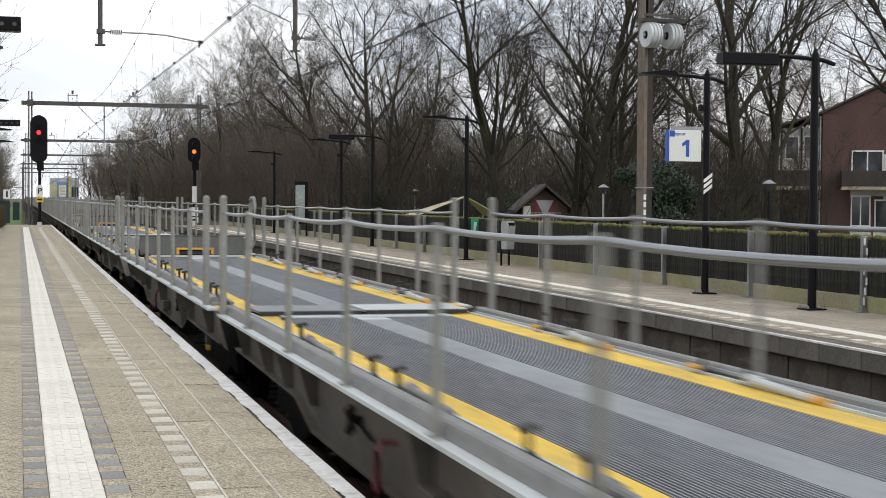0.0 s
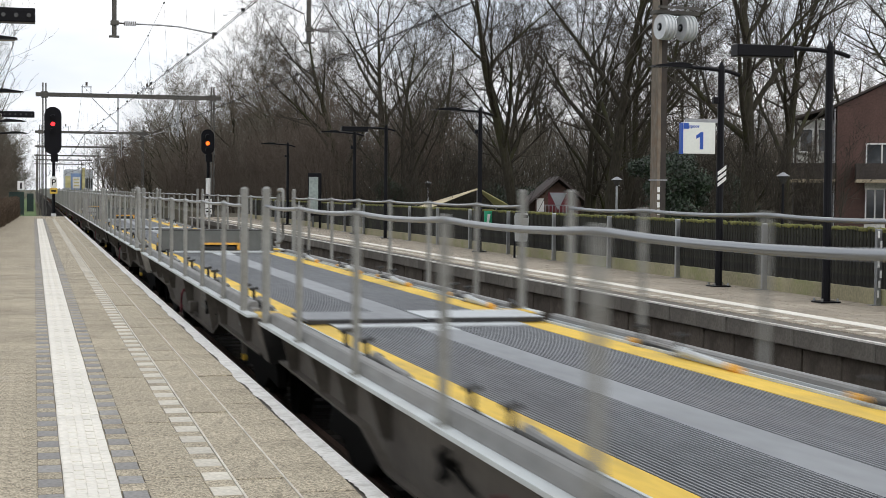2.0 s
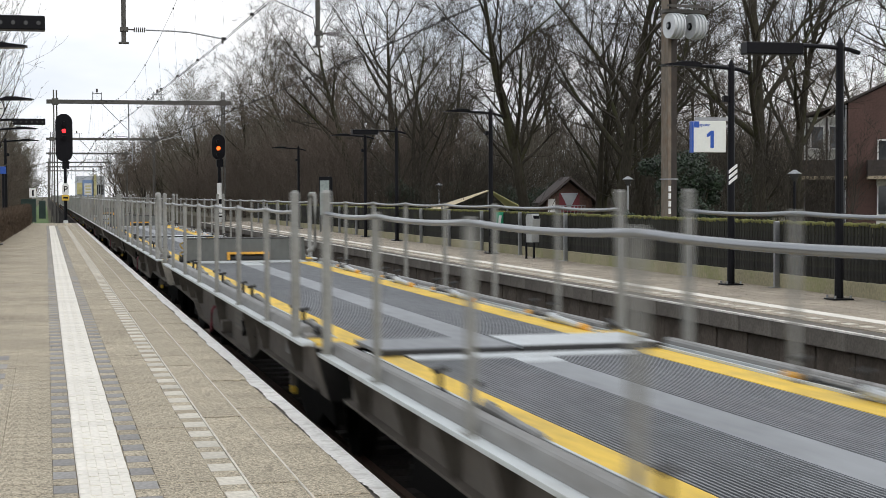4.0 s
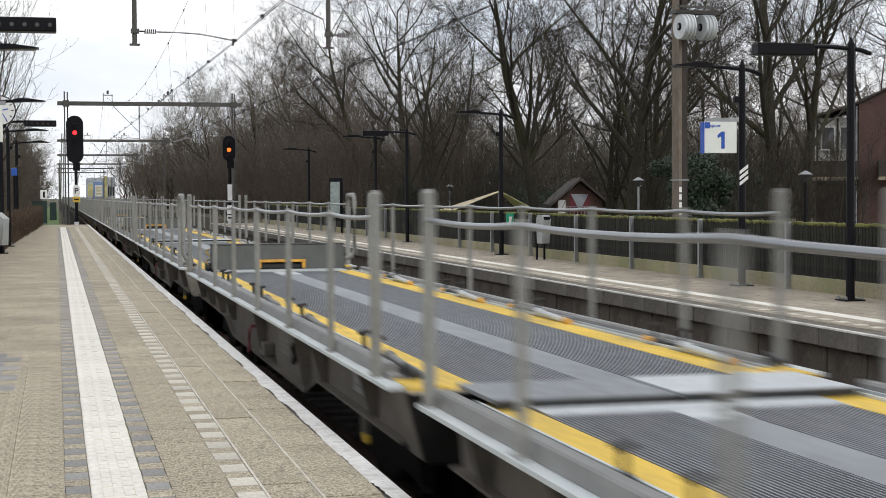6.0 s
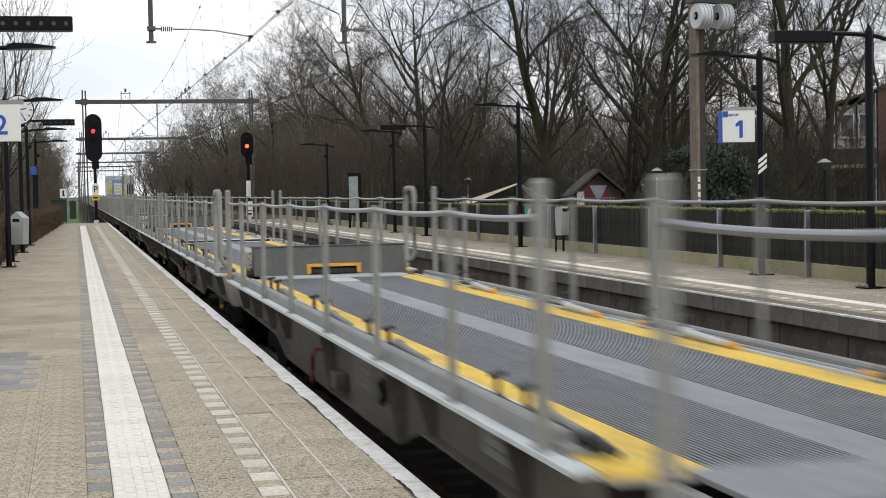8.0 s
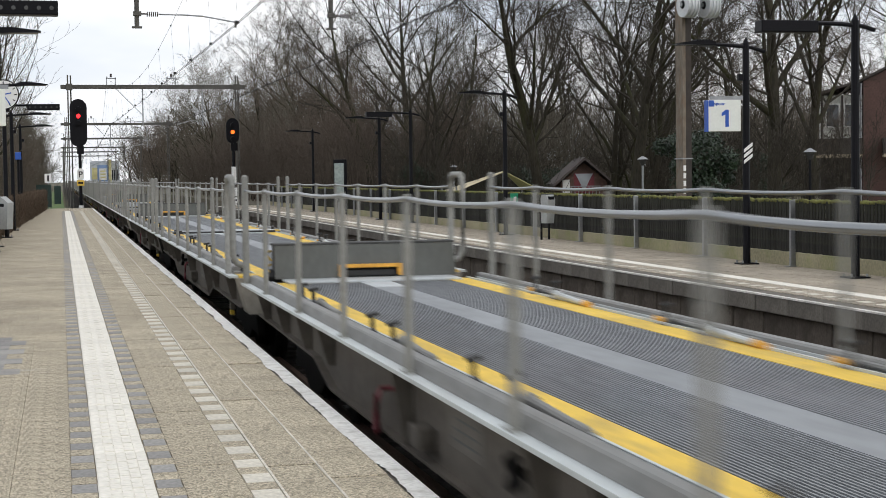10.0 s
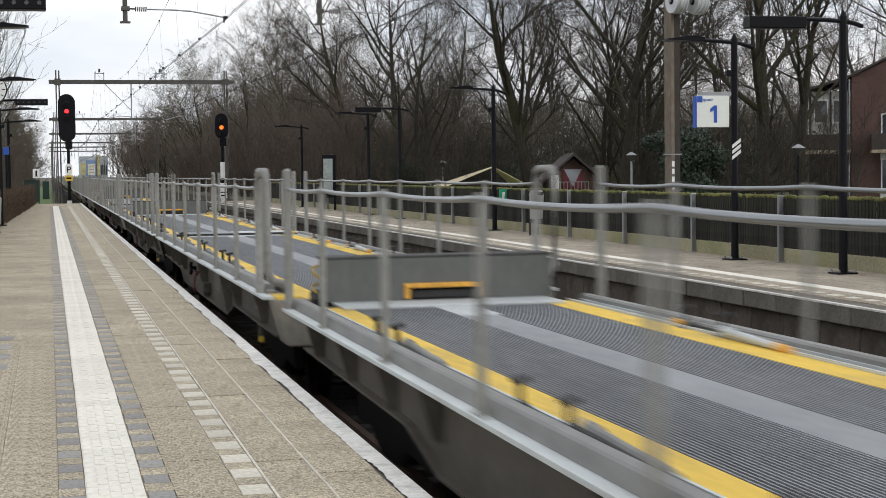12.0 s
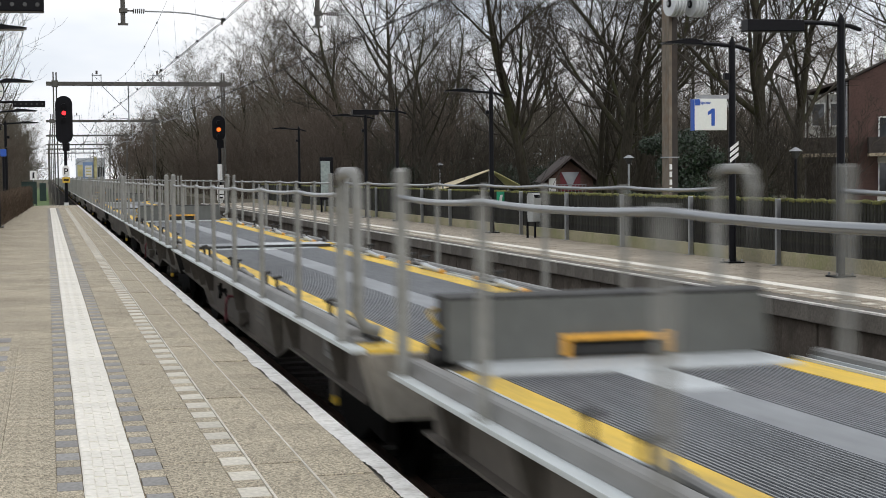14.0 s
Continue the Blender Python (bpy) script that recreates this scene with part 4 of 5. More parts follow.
                z = 8.35 - 2.2 * math.sin(math.pi * f) ** 0.9 if 0 < f < 1 else 8.35
                x = c + STAGGER[i] + (STAGGER[i + 1] - STAGGER[i]) * f
                pts.append((x - 0.1, stops[i] + f * (stops[i + 1] - stops[i]), z))
                drops.append((x, stops[i] + f * (stops[i + 1] - stops[i]), z))
        tagged(part("messenger_wire", tubed(pts, 0.006, 4), "wire"), "sagging dark catenary wire with droppers", "wire", "overhead wires")
        b = bmesh.new()
        for x, y, z in drops:
            if y > 10:
                rod(b, (x - 0.1, y, z), (x, y, 5.16), 0.0028, 0.0028, 4)
                box(b, x - 0.035, x + 0.035, y - 0.05, y + 0.05, 5.15, 5.21)
                box(b, x - 0.12, x - 0.08, y - 0.03, y + 0.03, z - 0.025, z + 0.025)
        tagged(part("dropper_wires", b, "wire"), "thin dropper wires with small clips", "wires", "", "stuff")


def railway_fittings():
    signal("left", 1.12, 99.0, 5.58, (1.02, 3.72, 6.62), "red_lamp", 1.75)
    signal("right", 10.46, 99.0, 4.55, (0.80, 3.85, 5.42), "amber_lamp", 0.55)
    for y in (105, 174, 234, 297, 343, 400):
        gantry(y)
    near_support()
    wires()
    # line-side clutter past the platform end
    b = thing("wire_screen", "dark green wire mesh screen at the platform end", "fence", pose(-1.0, 97.2, 0))
    for k in range(6):
        part("bar", boxed(-0.42 + 0.16 * k, -0.39 + 0.16 * k, -0.02, 0.02, 0, 1.45), "teal", b)
    for z in (0.1, 0.75, 1.4):
        part("rail", boxed(-0.45, 0.45, -0.03, 0.03, z, z + 0.05), "teal", b)
    part("panel", boxed(-0.44, 0.44, 0.021, 0.03, 0.1, 1.4), "teal", b)
    c = thing("relay_cabinet", "teal green lineside cabinet in the grass", "cabinet", pose(-0.32, 150, -1.2))
    part("body", boxed(-0.3, 0.3, -0.3, 0.3, 0.1, 2.4, 0.03), "teal", c)
    part("base", boxed(-0.35, 0.35, -0.35, 0.35, -0.1, 0.1), "sleeper", c)
    part("door", boxed(-0.25, 0.25, -0.325, -0.305, 0.3, 2.2), "teal", c)
    s = thing("walkway_sign", "small white sign with a dark walking symbol on a post", "sign", pose(-0.75, 97.8, 0))
    part("plate", boxed(-0.2, 0.2, -0.02, 0.0, 1.55, 2.1), "white_paint", s)
    part("symbol", prismed([(-0.05, 1.62), (0.0, 1.66), (0.08, 1.62), (0.05, 1.85), (0.08, 2.0), (-0.04, 2.0)], "y", -0.026, -0.021), "black", s)
    part("post", rodded((0, 0.02, 0), (0, 0.02, 1.6), 0.03, 0.03, 8), "galv", s)


railway_fittings()


# ---------------------------------------------------------------- bare trees
def grow(seed, height, radius, levels, spread, lean=0.0, stems=1, up=0.25, twig=0.010, clear=0.22):
    """Branch skeleton; returns (verts, faces) of wood and of twigs."""
    r = random.Random(seed)
    wood, fine = ([], []), ([], [])

    def tubes(pts, radii, sides, store):
        vs, fs = store
        o = len(vs)
        n = len(pts)
        for i, p in enumerate(pts):
            d = (pts[min(i + 1, n - 1)] - pts[max(i - 1, 0)]).normalized()
            u = d.cross(Vector((0.3, 0.9, 0.1))).normalized()
            v = u.cross(d)
            for k in range(sides):
                a = 2 * math.pi * k / sides
                vs.append(tuple(p + radii[i] * (math.cos(a) * u + math.sin(a) * v)))
        for i in range(n - 1):
            for k in range(sides):
                fs.append((o + i * sides + k, o + i * sides + (k + 1) % sides, o + (i + 1) * sides + (k + 1) % sides, o + (i + 1) * sides + k))

    def branch(start, d, length, rad, level):
        segs = (7, 6, 4, 3, 2)[min(level, 4)]
        sides = (9, 6, 4, 3, 3)[min(level, 4)]
        pts, radii = [start], [rad]
        p, dd = start.copy(), d.normalized()
        wob = (0.07, 0.10, 0.14, 0.19, 0.26)[min(level, 4)]
        for i in range(segs):
            dd = (dd + Vector((r.gauss(0, wob), r.gauss(0, wob), r.gauss(0, wob * 0.7) + up * (0.3 if level else 0.2)))).normalized()
            p = p + dd * (length / segs)
            pts.append(p.copy())
            radii.append(max(rad * (1 - 0.93 * (i + 1) / segs), twig * 0.5))
        tubes(pts, radii, sides, wood if level < 2 else fine)
        if level >= levels:
            return
        kids = spread[level]
        lo = clear if level == 0 else 0.15
        for k in range(kids):
            f = lo + (1 - lo) * ((k + r.random()) / kids) ** 0.9
            i = min(int(f * segs), segs - 1)
            q = pts[i].lerp(pts[i + 1], f * segs - i)
            ax = (pts[i + 1] - pts[i]).normalized()
            side = Vector((r.gauss(0, 1), r.gauss(0, 1), r.gauss(0, 0.6)))
            side = (side - side.dot(ax) * ax).normalized()
            ang = radians(r.uniform(24, 60))
            nd = ax * math.cos(ang) + side * math.sin(ang)
            nl = length * r.uniform(0.38, 0.62) * (1.15 - 0.45 * f if level == 0 else 1.05 - 0.4 * f)
            branch(q, nd, nl, max(radii[i] * r.uniform(0.42, 0.66), twig * 0.75), level + 1)

    for s in range(stems):
        a = r.uniform(0, 6.28)
        off = Vector((math.cos(a), math.sin(a), 0)) * (0.0 if stems == 1 else r.uniform(0, radius * 3 + 0.25 * stems ** 0.5))
        tilt = lean if stems == 1 else r.uniform(0.05, 0.35)
        dirn = Vector((math.cos(a) * tilt, math.sin(a) * tilt, 1))
        branch(off, dirn, height * (1 if stems == 1 else r.uniform(0.7, 1.0)), radius * (1 if stems == 1 else r.uniform(0.5, 1)), 0)
    return wood, fine


def tree(name, label, category, seed, bark="bark", fine_mat="twig", group="", **kw):
    o = thing(name, label, category, group=group)
    wood, fine = grow(seed, **kw)
    part("trunk", mesh_py("trunk", *wood, bark, True), "", o)
    part("crown", mesh_py("crown", *fine, fine_mat), "", o)
    return o


def leafy(name, label, seed, size, leaf, count, mat_name, m, category="shrub"):
    """An evergreen shrub: stems and many small leaves in an uneven dome."""
    r = random.Random(seed)
    o = thing(name, label, category, m, "evergreen shrubs")
    st = bmesh.new()
    for k in range(7):
        a = r.uniform(0, 6.28)
        rod(st, (0.1 * math.cos(a), 0.1 * math.sin(a), -0.1), (size[0] * 0.5 * math.cos(a), size[1] * 0.5 * math.sin(a), size[2] * r.uniform(0.5, 0.8)), 0.05, 0.015, 5)
    part("stem", st, "bark", o)
    clumps = [(Vector((r.gauss(0, 0.42) * size[0], r.gauss(0, 0.42) * size[1], r.uniform(0.08, 0.95) * size[2])), r.uniform(0.2, 0.42) * size[0]) for _ in range(26)]
    vs, fs = [], []
    for _ in range(count):
        c, rad = r.choice(clumps)
        d = Vector((r.gauss(0, 1), r.gauss(0, 1), r.gauss(0, 1))).normalized()
        p = c + d * rad * r.uniform(0.55, 1.0)
        if p.z < 0:
            continue
        u = Vector((r.gauss(0, 1), r.gauss(0, 1), r.gauss(0, 1))).normalized()
        w = u.cross(d)
        if w.length < 0.1:
            continue
        w = w.normalized() * leaf * 0.5
        u = u * leaf
        i = len(vs)
        vs += [tuple(p - u), tuple(p + w), tuple(p + u), tuple(p - w)]
        fs.append((i, i + 1, i + 2, i + 3))
    part("foliage", mesh_py("foliage", vs, fs, mat_name), "", o)
    return o


def planting():
    big = "large bare winter tree with mossy trunk and dense fine twigs"
    kw = dict(levels=4, up=0.20)
    a = tree("tree", big, "tree", 11, group="bare trees behind the platform", height=12.0, radius=0.24, spread=(13, 9, 7, 6), lean=0.14, clear=0.14, twig=0.0075, **kw)
    b = tree("tree", big, "tree", 23, group="bare trees behind the platform", height=12.5, radius=0.27, spread=(14, 9, 7, 6), lean=-0.10, clear=0.20, twig=0.0075, **kw)
    c = tree("tree", "multi-stemmed bare tree with long rising limbs", "tree", 37, group="bare trees behind the platform", height=10.5, radius=0.17, spread=(10, 7, 6, 5), stems=3, clear=0.10, levels=4, up=0.22, twig=0.0075)
    # place and turn of each tree behind the far platform
    a.matrix_basis = pose(18.7, 60, -0.15, 0, 0, 20)
    b.matrix_basis = pose(22.6, 47.5, -0.15, 0, 0, 100)
    c.matrix_basis = pose(22.4, 63, -0.15, 0, 0, 40)
    for src, x, y, rz in ((c, 17.7, 75, 200), (b, 21.7, 58, 10), (a, 25.0, 66, 150), (b, 19.4, 88, 250), (a, 16.6, 84, 300), (c, 33.5, 52, 80), (a, 28.0, 44.5, 100), (b, 31.0, 50.0, 200), (a, 29.0, 74, 60),
                          (b, 31.0, 62, 320), (c, 33.0, 84, 140), (a, 23.5, 95, 210), (b, 30.0, 100, 30), (c, 38.0, 100, 290), (a, 42.0, 92, 15), (b, 36.5, 112, 120)):
        copy_thing(src, pose(x, y, -0.15, 0, 0, rz))
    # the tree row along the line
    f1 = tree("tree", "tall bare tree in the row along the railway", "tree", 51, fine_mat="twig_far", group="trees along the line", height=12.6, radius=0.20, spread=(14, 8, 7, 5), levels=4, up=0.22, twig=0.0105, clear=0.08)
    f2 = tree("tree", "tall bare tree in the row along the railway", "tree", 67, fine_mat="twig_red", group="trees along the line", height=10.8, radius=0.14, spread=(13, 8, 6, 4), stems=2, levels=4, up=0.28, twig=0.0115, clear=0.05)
    f1.matrix_basis = pose(18.5, 118, -0.6, 0, 0, 10)
    f2.matrix_basis = pose(17.0, 102, -0.6, 0, 0, 50)
    rr = random.Random(5)
    y = 126
    while y < 420:
        for x0 in (16.0, 21.5, 27.5):
            copy_thing(rr.choice((f1, f2)), pose(x0 + rr.uniform(-1.0, 1.6), y + rr.uniform(-4, 4), -0.8, 0, 0, rr.uniform(0, 360)))
        y += 13 if y < 260 else 24
    for x, y, rz in ((32, 125, 140), (40, 130, 200), (48, 122, 20), (55, 130, 90), (44, 81, 40), (50, 84, 120), (56, 92, 200), (62, 104, 80), (35, 74, 222), (46, 110, 80), (52, 100, 250)):
        copy_thing(f2 if rz % 40 else f1, pose(x, y, -0.6, 0, 0, rz))
    # thicket: upright russet stems
    t1 = tree("thicket_shrub", "russet bare thicket of upright stems", "shrub", 71, bark="twig_red", fine_mat="twig_red", group="bare thicket", height=5.2, radius=0.045, spread=(8, 5, 3), stems=14, levels=3, up=0.45, twig=0.010, clear=0.08)
    t2 = tree("thicket_shrub", "brown bare shrub with fine twigs", "shrub", 83, bark="twig", fine_mat="twig", group="bare thicket", height=3.4, radius=0.035, spread=(7, 5, 3), stems=16, levels=3, up=0.35, twig=0.009, clear=0.08)
    t1.matrix_basis, t2.matrix_basis = pose(15.5, 88, -0.15), pose(20.5, 44, -0.15)
    for k in range(34):
        y = 76 + 3.2 * k
        copy_thing(t1, pose(14.4 + rr.uniform(0, 2.5) + (0 if k % 2 else 3.5), y + rr.uniform(-1, 1), -0.3, 0, 0, rr.uniform(0, 360)))
    for x, y in ((22.5, 43), (23, 52), (16.5, 66), (19.5, 70), (27, 70), (21, 82), (25, 86), (30, 86), (35, 80), (16.2, 72)):
        copy_thing(t2, pose(x, y, -0.2, 0, 0, rr.uniform(0, 360)))
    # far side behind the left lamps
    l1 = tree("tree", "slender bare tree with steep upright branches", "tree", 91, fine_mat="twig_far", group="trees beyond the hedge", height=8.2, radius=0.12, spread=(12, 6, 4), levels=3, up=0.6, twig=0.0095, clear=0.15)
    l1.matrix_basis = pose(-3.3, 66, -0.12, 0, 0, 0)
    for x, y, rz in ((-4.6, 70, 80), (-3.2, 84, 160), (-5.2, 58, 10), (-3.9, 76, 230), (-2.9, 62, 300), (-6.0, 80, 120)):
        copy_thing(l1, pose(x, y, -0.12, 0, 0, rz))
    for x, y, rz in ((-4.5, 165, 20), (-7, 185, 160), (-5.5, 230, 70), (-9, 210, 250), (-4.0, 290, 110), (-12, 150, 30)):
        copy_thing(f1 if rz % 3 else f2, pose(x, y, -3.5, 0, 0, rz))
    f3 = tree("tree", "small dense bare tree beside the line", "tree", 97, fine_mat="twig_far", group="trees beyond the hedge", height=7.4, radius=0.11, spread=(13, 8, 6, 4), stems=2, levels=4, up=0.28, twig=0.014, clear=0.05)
    f3.matrix_basis = pose(-3.4, 158, -1.3, 0, 0, 0)
    for k in range(1, 13):
        copy_thing(f3, pose(-2.8 - 0.25 * k + rr.uniform(-0.3, 0.3), 152 + (k * 37) % 60, -1.3, 0, 0, 47 * k))
    for k in range(8):
        copy_thing(t1, pose(-3.2 - rr.uniform(0, 2), 108 + 7 * k, -1.2, 0, 0, rr.uniform(0, 360)))
    leafy("holly_shrub", "dense dark evergreen holly shrub", 3, (1.25, 1.2, 3.0), 0.055, 9000, "leaf", pose(17.6, 41.5, -0.15))
    leafy("holly_shrub", "dense dark evergreen holly shrub", 4, (1.5, 1.4, 2.2), 0.07, 7000, "leaf", pose(16.6, 74, -0.15))
    leafy("holly_shrub", "low dark evergreen shrub", 5, (1.6, 1.4, 2.6), 0.07, 6000, "leaf", pose(27.5, 60.5, -0.15))
    leafy("holly_shrub", "low dark evergreen shrub", 6, (1.2, 1.2, 2.4), 0.07, 5000, "leaf", pose(20.6, 79, -0.15))
    for k, (x, y, w, h) in enumerate(((21.8, 52, 1.3, 2.0), (24.6, 57, 1.5, 2.4), (29.5, 66, 1.6, 2.6), (23.2, 78, 1.5, 2.2), (33.0, 78, 1.8, 3.0), (30.2, 92, 1.8, 2.6))):
        leafy("holly_shrub", "low dark evergreen shrub among the trees", 20 + k, (w, w, h), 0.07, 4200, "leaf", pose(x, y, -0.15))
    # clipped winter hedge beside the near platform, in rigid clumps
    r = random.Random(9)
    vs, fs = [], []
    for _ in range(42000):
        y = r.uniform(8, 95)
        x = -1.80 + 0.019 * (y - 41) - abs(r.gauss(0, 0.20)) + 0.04 * math.sin(y)
        z = r.uniform(0.0, 1.12)
        d = Vector((r.gauss(0, 0.5), r.gauss(0, 0.5), 1)).normalized() * r.uniform(0.08, 0.2)
        w = Vector((r.gauss(0, 1), r.gauss(0, 1), 0)).normalized() * 0.007
        i = len(vs)
        p = Vector((x, y, z))
        vs += [tuple(p - w * 1.6), tuple(p + w * 1.6), tuple(p + d)]
        fs.append((i, i + 1, i + 2))
    h = thing("hedge", "clipped brown leafless hedge along the platform", "hedge")
    tagged(part("foliage", mesh_py("hedge_foliage", vs, fs, "hedge_twig"), "", h), kind="stuff")
    part("core", prismed([(-3.0, 8), (-2.60, 8), (-0.98, 95), (-1.5, 95)], "z", -0.12, 1.0), "hedge_twig", h)


planting()


def far_woods():
    """The uncounted mass of thin winter stems behind the trees and along the line."""
    r = random.Random(17)
    vs, fs = [], []

    def stem(x, y, z, ln, w):
        d = Vector((r.gauss(0, 0.28), r.gauss(0, 0.28), 1)).normalized() * ln
        a = r.uniform(0, 3.14)
        u = Vector((math.cos(a), math.sin(a), 0)) * w
        i = len(vs)
        p = Vector((x, y, z))
        vs.extend((tuple(p - u), tuple(p + u), tuple(p + d)))
        fs.append((i, i + 1, i + 2))

    for _ in range(52000):
        y = 112 + 240 * r.random() ** 1.4
        x = 15.6 + abs(r.gauss(0, 6))
        top = (8.8 + 3.4 * noise.noise(Vector((x * 0.13, y * 0.05, 0.0)))) * (0.75 + 0.25 * min(1, (x - 15) / 6))
        stem(x, y, -0.8 + top * r.random() ** 0.8, r.uniform(0.6, 1.9), r.uniform(0.010, 0.022))
    for _ in range(82000):
        x = r.uniform(24, 84)
        y = 104 + 0.15 * x + abs(r.gauss(0, 7))
        top = 7.0 + 3.0 * noise.noise(Vector((x * 0.16, y * 0.1, 3.0)))
        stem(x, y, -0.3 + top * r.random() ** 0.9, r.uniform(0.5, 1.6), r.uniform(0.010, 0.020))
    for _ in range(70000):
        x = r.uniform(20, 80)
        y = 98 + 0.12 * x + abs(r.gauss(0, 5))
        top = 5.2 + 2.2 * noise.noise(Vector((x * 0.2, y * 0.1, 8.0)))
        stem(x, y, -0.3 + top * r.random() ** 1.25, r.uniform(0.5, 1.4), r.uniform(0.014, 0.030))
    for _ in range(9000):
        y = r.uniform(120, 300)
        x = -4.5 - abs(r.gauss(0, 5))
        stem(x, y, -1.2 + (5.0 + 2.5 * noise.noise(Vector((x * 0.2, y * 0.06, 5.0)))) * r.random(), r.uniform(0.6, 1.8), r.uniform(0.012, 0.022))
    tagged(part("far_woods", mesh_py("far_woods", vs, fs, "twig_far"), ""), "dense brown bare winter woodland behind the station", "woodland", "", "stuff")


far_woods()


# ---------------------------------------------------------------- buildings and park things
def window(o, x0, x1, y, z0, z1, mull=1):
    f = part("window", boxed(x0, x1, y - 0.03, y + 0.02, z0, z1), "glass", o, "dark reflecting window")
    for k in range(mull + 2):
        x = x0 + (x1 - x0) * k / (mull + 1)
        part("frame", boxed(x - 0.035, x + 0.035, y - 0.06, y - 0.031, z0, z1), "white_paint", f)
    for z in (z0, z1):
        part("sill", boxed(x0 - 0.05, x1 + 0.05, y - 0.075, y - 0.032, z - 0.04, z + 0.04), "white_paint", f)


def houses():
    h = thing("brick_house", "red-brown brick terrace house with white panelled front and dark balconies", "house", pose(39.0, 72, 0, 0, 0, -26))
    part("wall", prismed([(0, -0.2), (9, -0.2), (9, 6.1), (4.5, 8.3), (0, 6.1)], "y", 0, 9), "brick", h, "red-brown brick gable wall")
    part("front", boxed(-2.0, -0.02, 0.6, 8.8, 2.45, 5.45), "panel", h, "white panelled upper front")
    part("porch", boxed(-2.0, -0.02, 1.6, 8.8, -0.2, 2.30), "dark_wood", h, "dark recessed ground floor")
    for k in range(9):
        part("board", boxed(-2.02, -0.03, 0.575, 0.599, 3.55 + 0.21 * k, 3.735 + 0.21 * k), "panel", h)
    part("corner_post", boxed(-2.06, -1.96, 0.45, 0.57, -0.2, 5.45), "dark_wood", h)
    part("corner_post", boxed(-1.05, -0.97, 0.45, 0.57, 2.5, 5.45), "dark_wood", h)
    part("roof", prismed([(-2.1, 5.50), (-0.2, 6.05), (4.5, 8.35), (9.3, 6.1), (9.3, 6.2), (4.5, 8.47), (-0.2, 6.17), (-2.1, 5.62)], "y", -0.15, 9.2), "roof", h)
    window(h, -0.90, -0.15, 0.50, 3.85, 5.0, 1)
    window(h, -1.80, -1.15, 0.50, 3.85, 5.0, 0)
    for x, z, w in ((1.45, 2.75, 1.5), (3.05, 2.55, 0.8), (5.0, 2.75, 1.5), (1.45, 0.5, 0.9), (2.6, 0.3, 1.2), (5.0, 0.5, 1.5)):
        window(h, x, x + w, -0.02, z, z + 1.5, 1)
        part("spandrel", boxed(x - 0.06, x + w + 0.06, -0.03, -0.001, z - 0.75, z - 0.06), "panel", h)
    for x0, x1, z in ((-2.6, -0.1, 2.30), (0.9, 4.1, 2.30), (4.6, 7.2, 2.30)):
        bal = part("balcony", boxed(x0, x1, -1.3, -0.03, z, z + 0.16, 0.01), "slab", h, "beige balcony slab")
        part("parapet", boxed(x0, x1, -1.3, -1.24, z + 0.165, z + 0.95), "dark_wood", bal)
        for s in (x0, x1 - 0.06):
            part("side", boxed(s, s + 0.06, -1.235, -0.035, z + 0.165, z + 0.95), "dark_wood", bal)
    part("downpipe", rodded((-0.12, -0.06, -0.2), (-0.12, -0.06, 6.0), 0.05, 0.05, 8), "galv", h)
    # park cabin
    c = thing("park_cabin", "small red-brown timber cabin with a dark pitched roof", "cabin", pose(28.7, 85, -0.4, 0, 0, -10))
    for k in range(14):
        z = 0.02 + 0.16 * k
        w = 1.3 if z < 1.55 else max(0.1, 1.3 - (z - 1.55) * 1.15)
        part("board", boxed(-w, w, -0.03, 0.0, z, z + 0.15), "cabin", c)
    part("wall", prismed([(-1.3, 0), (1.3, 0), (1.3, 1.6), (0, 2.7), (-1.3, 1.6)], "y", 0.001, 3.0), "cabin", c)
    for s in (-1, 1):
        part("roof", prismed([(0, 3.0), (0, 2.85), (s * 1.75, 1.36), (s * 1.75, 1.51)], "y", -0.5, 3.3), "roof", c)
    part("door_panel", prismed([(-0.58, 1.0), (0.58, 1.0), (0.58, 2.1), (-0.58, 2.1)], "y", -0.06, -0.032), "red", c, "deep red panel")
    part("triangle", prismed([(-0.5, 2.08), (0.5, 2.08), (0, 1.1)], "y", -0.075, -0.062), "far_grey", c, "grey triangle panel")
    part("notice", boxed(-1.22, -0.8, -0.06, -0.032, 1.0, 1.75), "white_paint", c)
    for k in range(9):
        part("baluster", boxed(-0.8 + 0.2 * k, -0.76 + 0.2 * k, -0.5, -0.46, 0.75, 1.35), "galv", c)
    part("handrail", boxed(-0.85, 0.85, -0.52, -0.45, 1.35, 1.40), "galv", c)
    # canvas shade sail
    s = thing("shade_sail", "cream and lime peaked canvas shade sail", "canopy", pose(18.0, 64, 0))
    n = 10
    for name, material, x0, x1 in (("canvas", "sail", -2.3, 0.05), ("canvas", "sail_green", 1.25, 0.05)):
        vs, fs = [], []
        for i in range(n + 1):
            f = i / n
            for j in range(n + 1):
                q = j / n - 0.5
                z = 1.22 + 0.58 * (1 - f) ** 1.9 if name else 0
                vs.append((0.05 + (x0 - 0.05) * f, q * 2.6 * (0.12 + 0.88 * f), 1.02 + 0.80 * (1 - f) ** 1.0 - 0.05 * math.cos(q * 3.1)))
        for i in range(n):
            for j in range(n):
                o = i * (n + 1) + j
                fs.append((o, o + 1, o + n + 2, o + n + 1))
        ob = part(name, mesh_py("sail", vs, fs, material, True), "", s)
        md = ob.modifiers.new("thick", "SOLIDIFY")
        md.thickness = 0.02
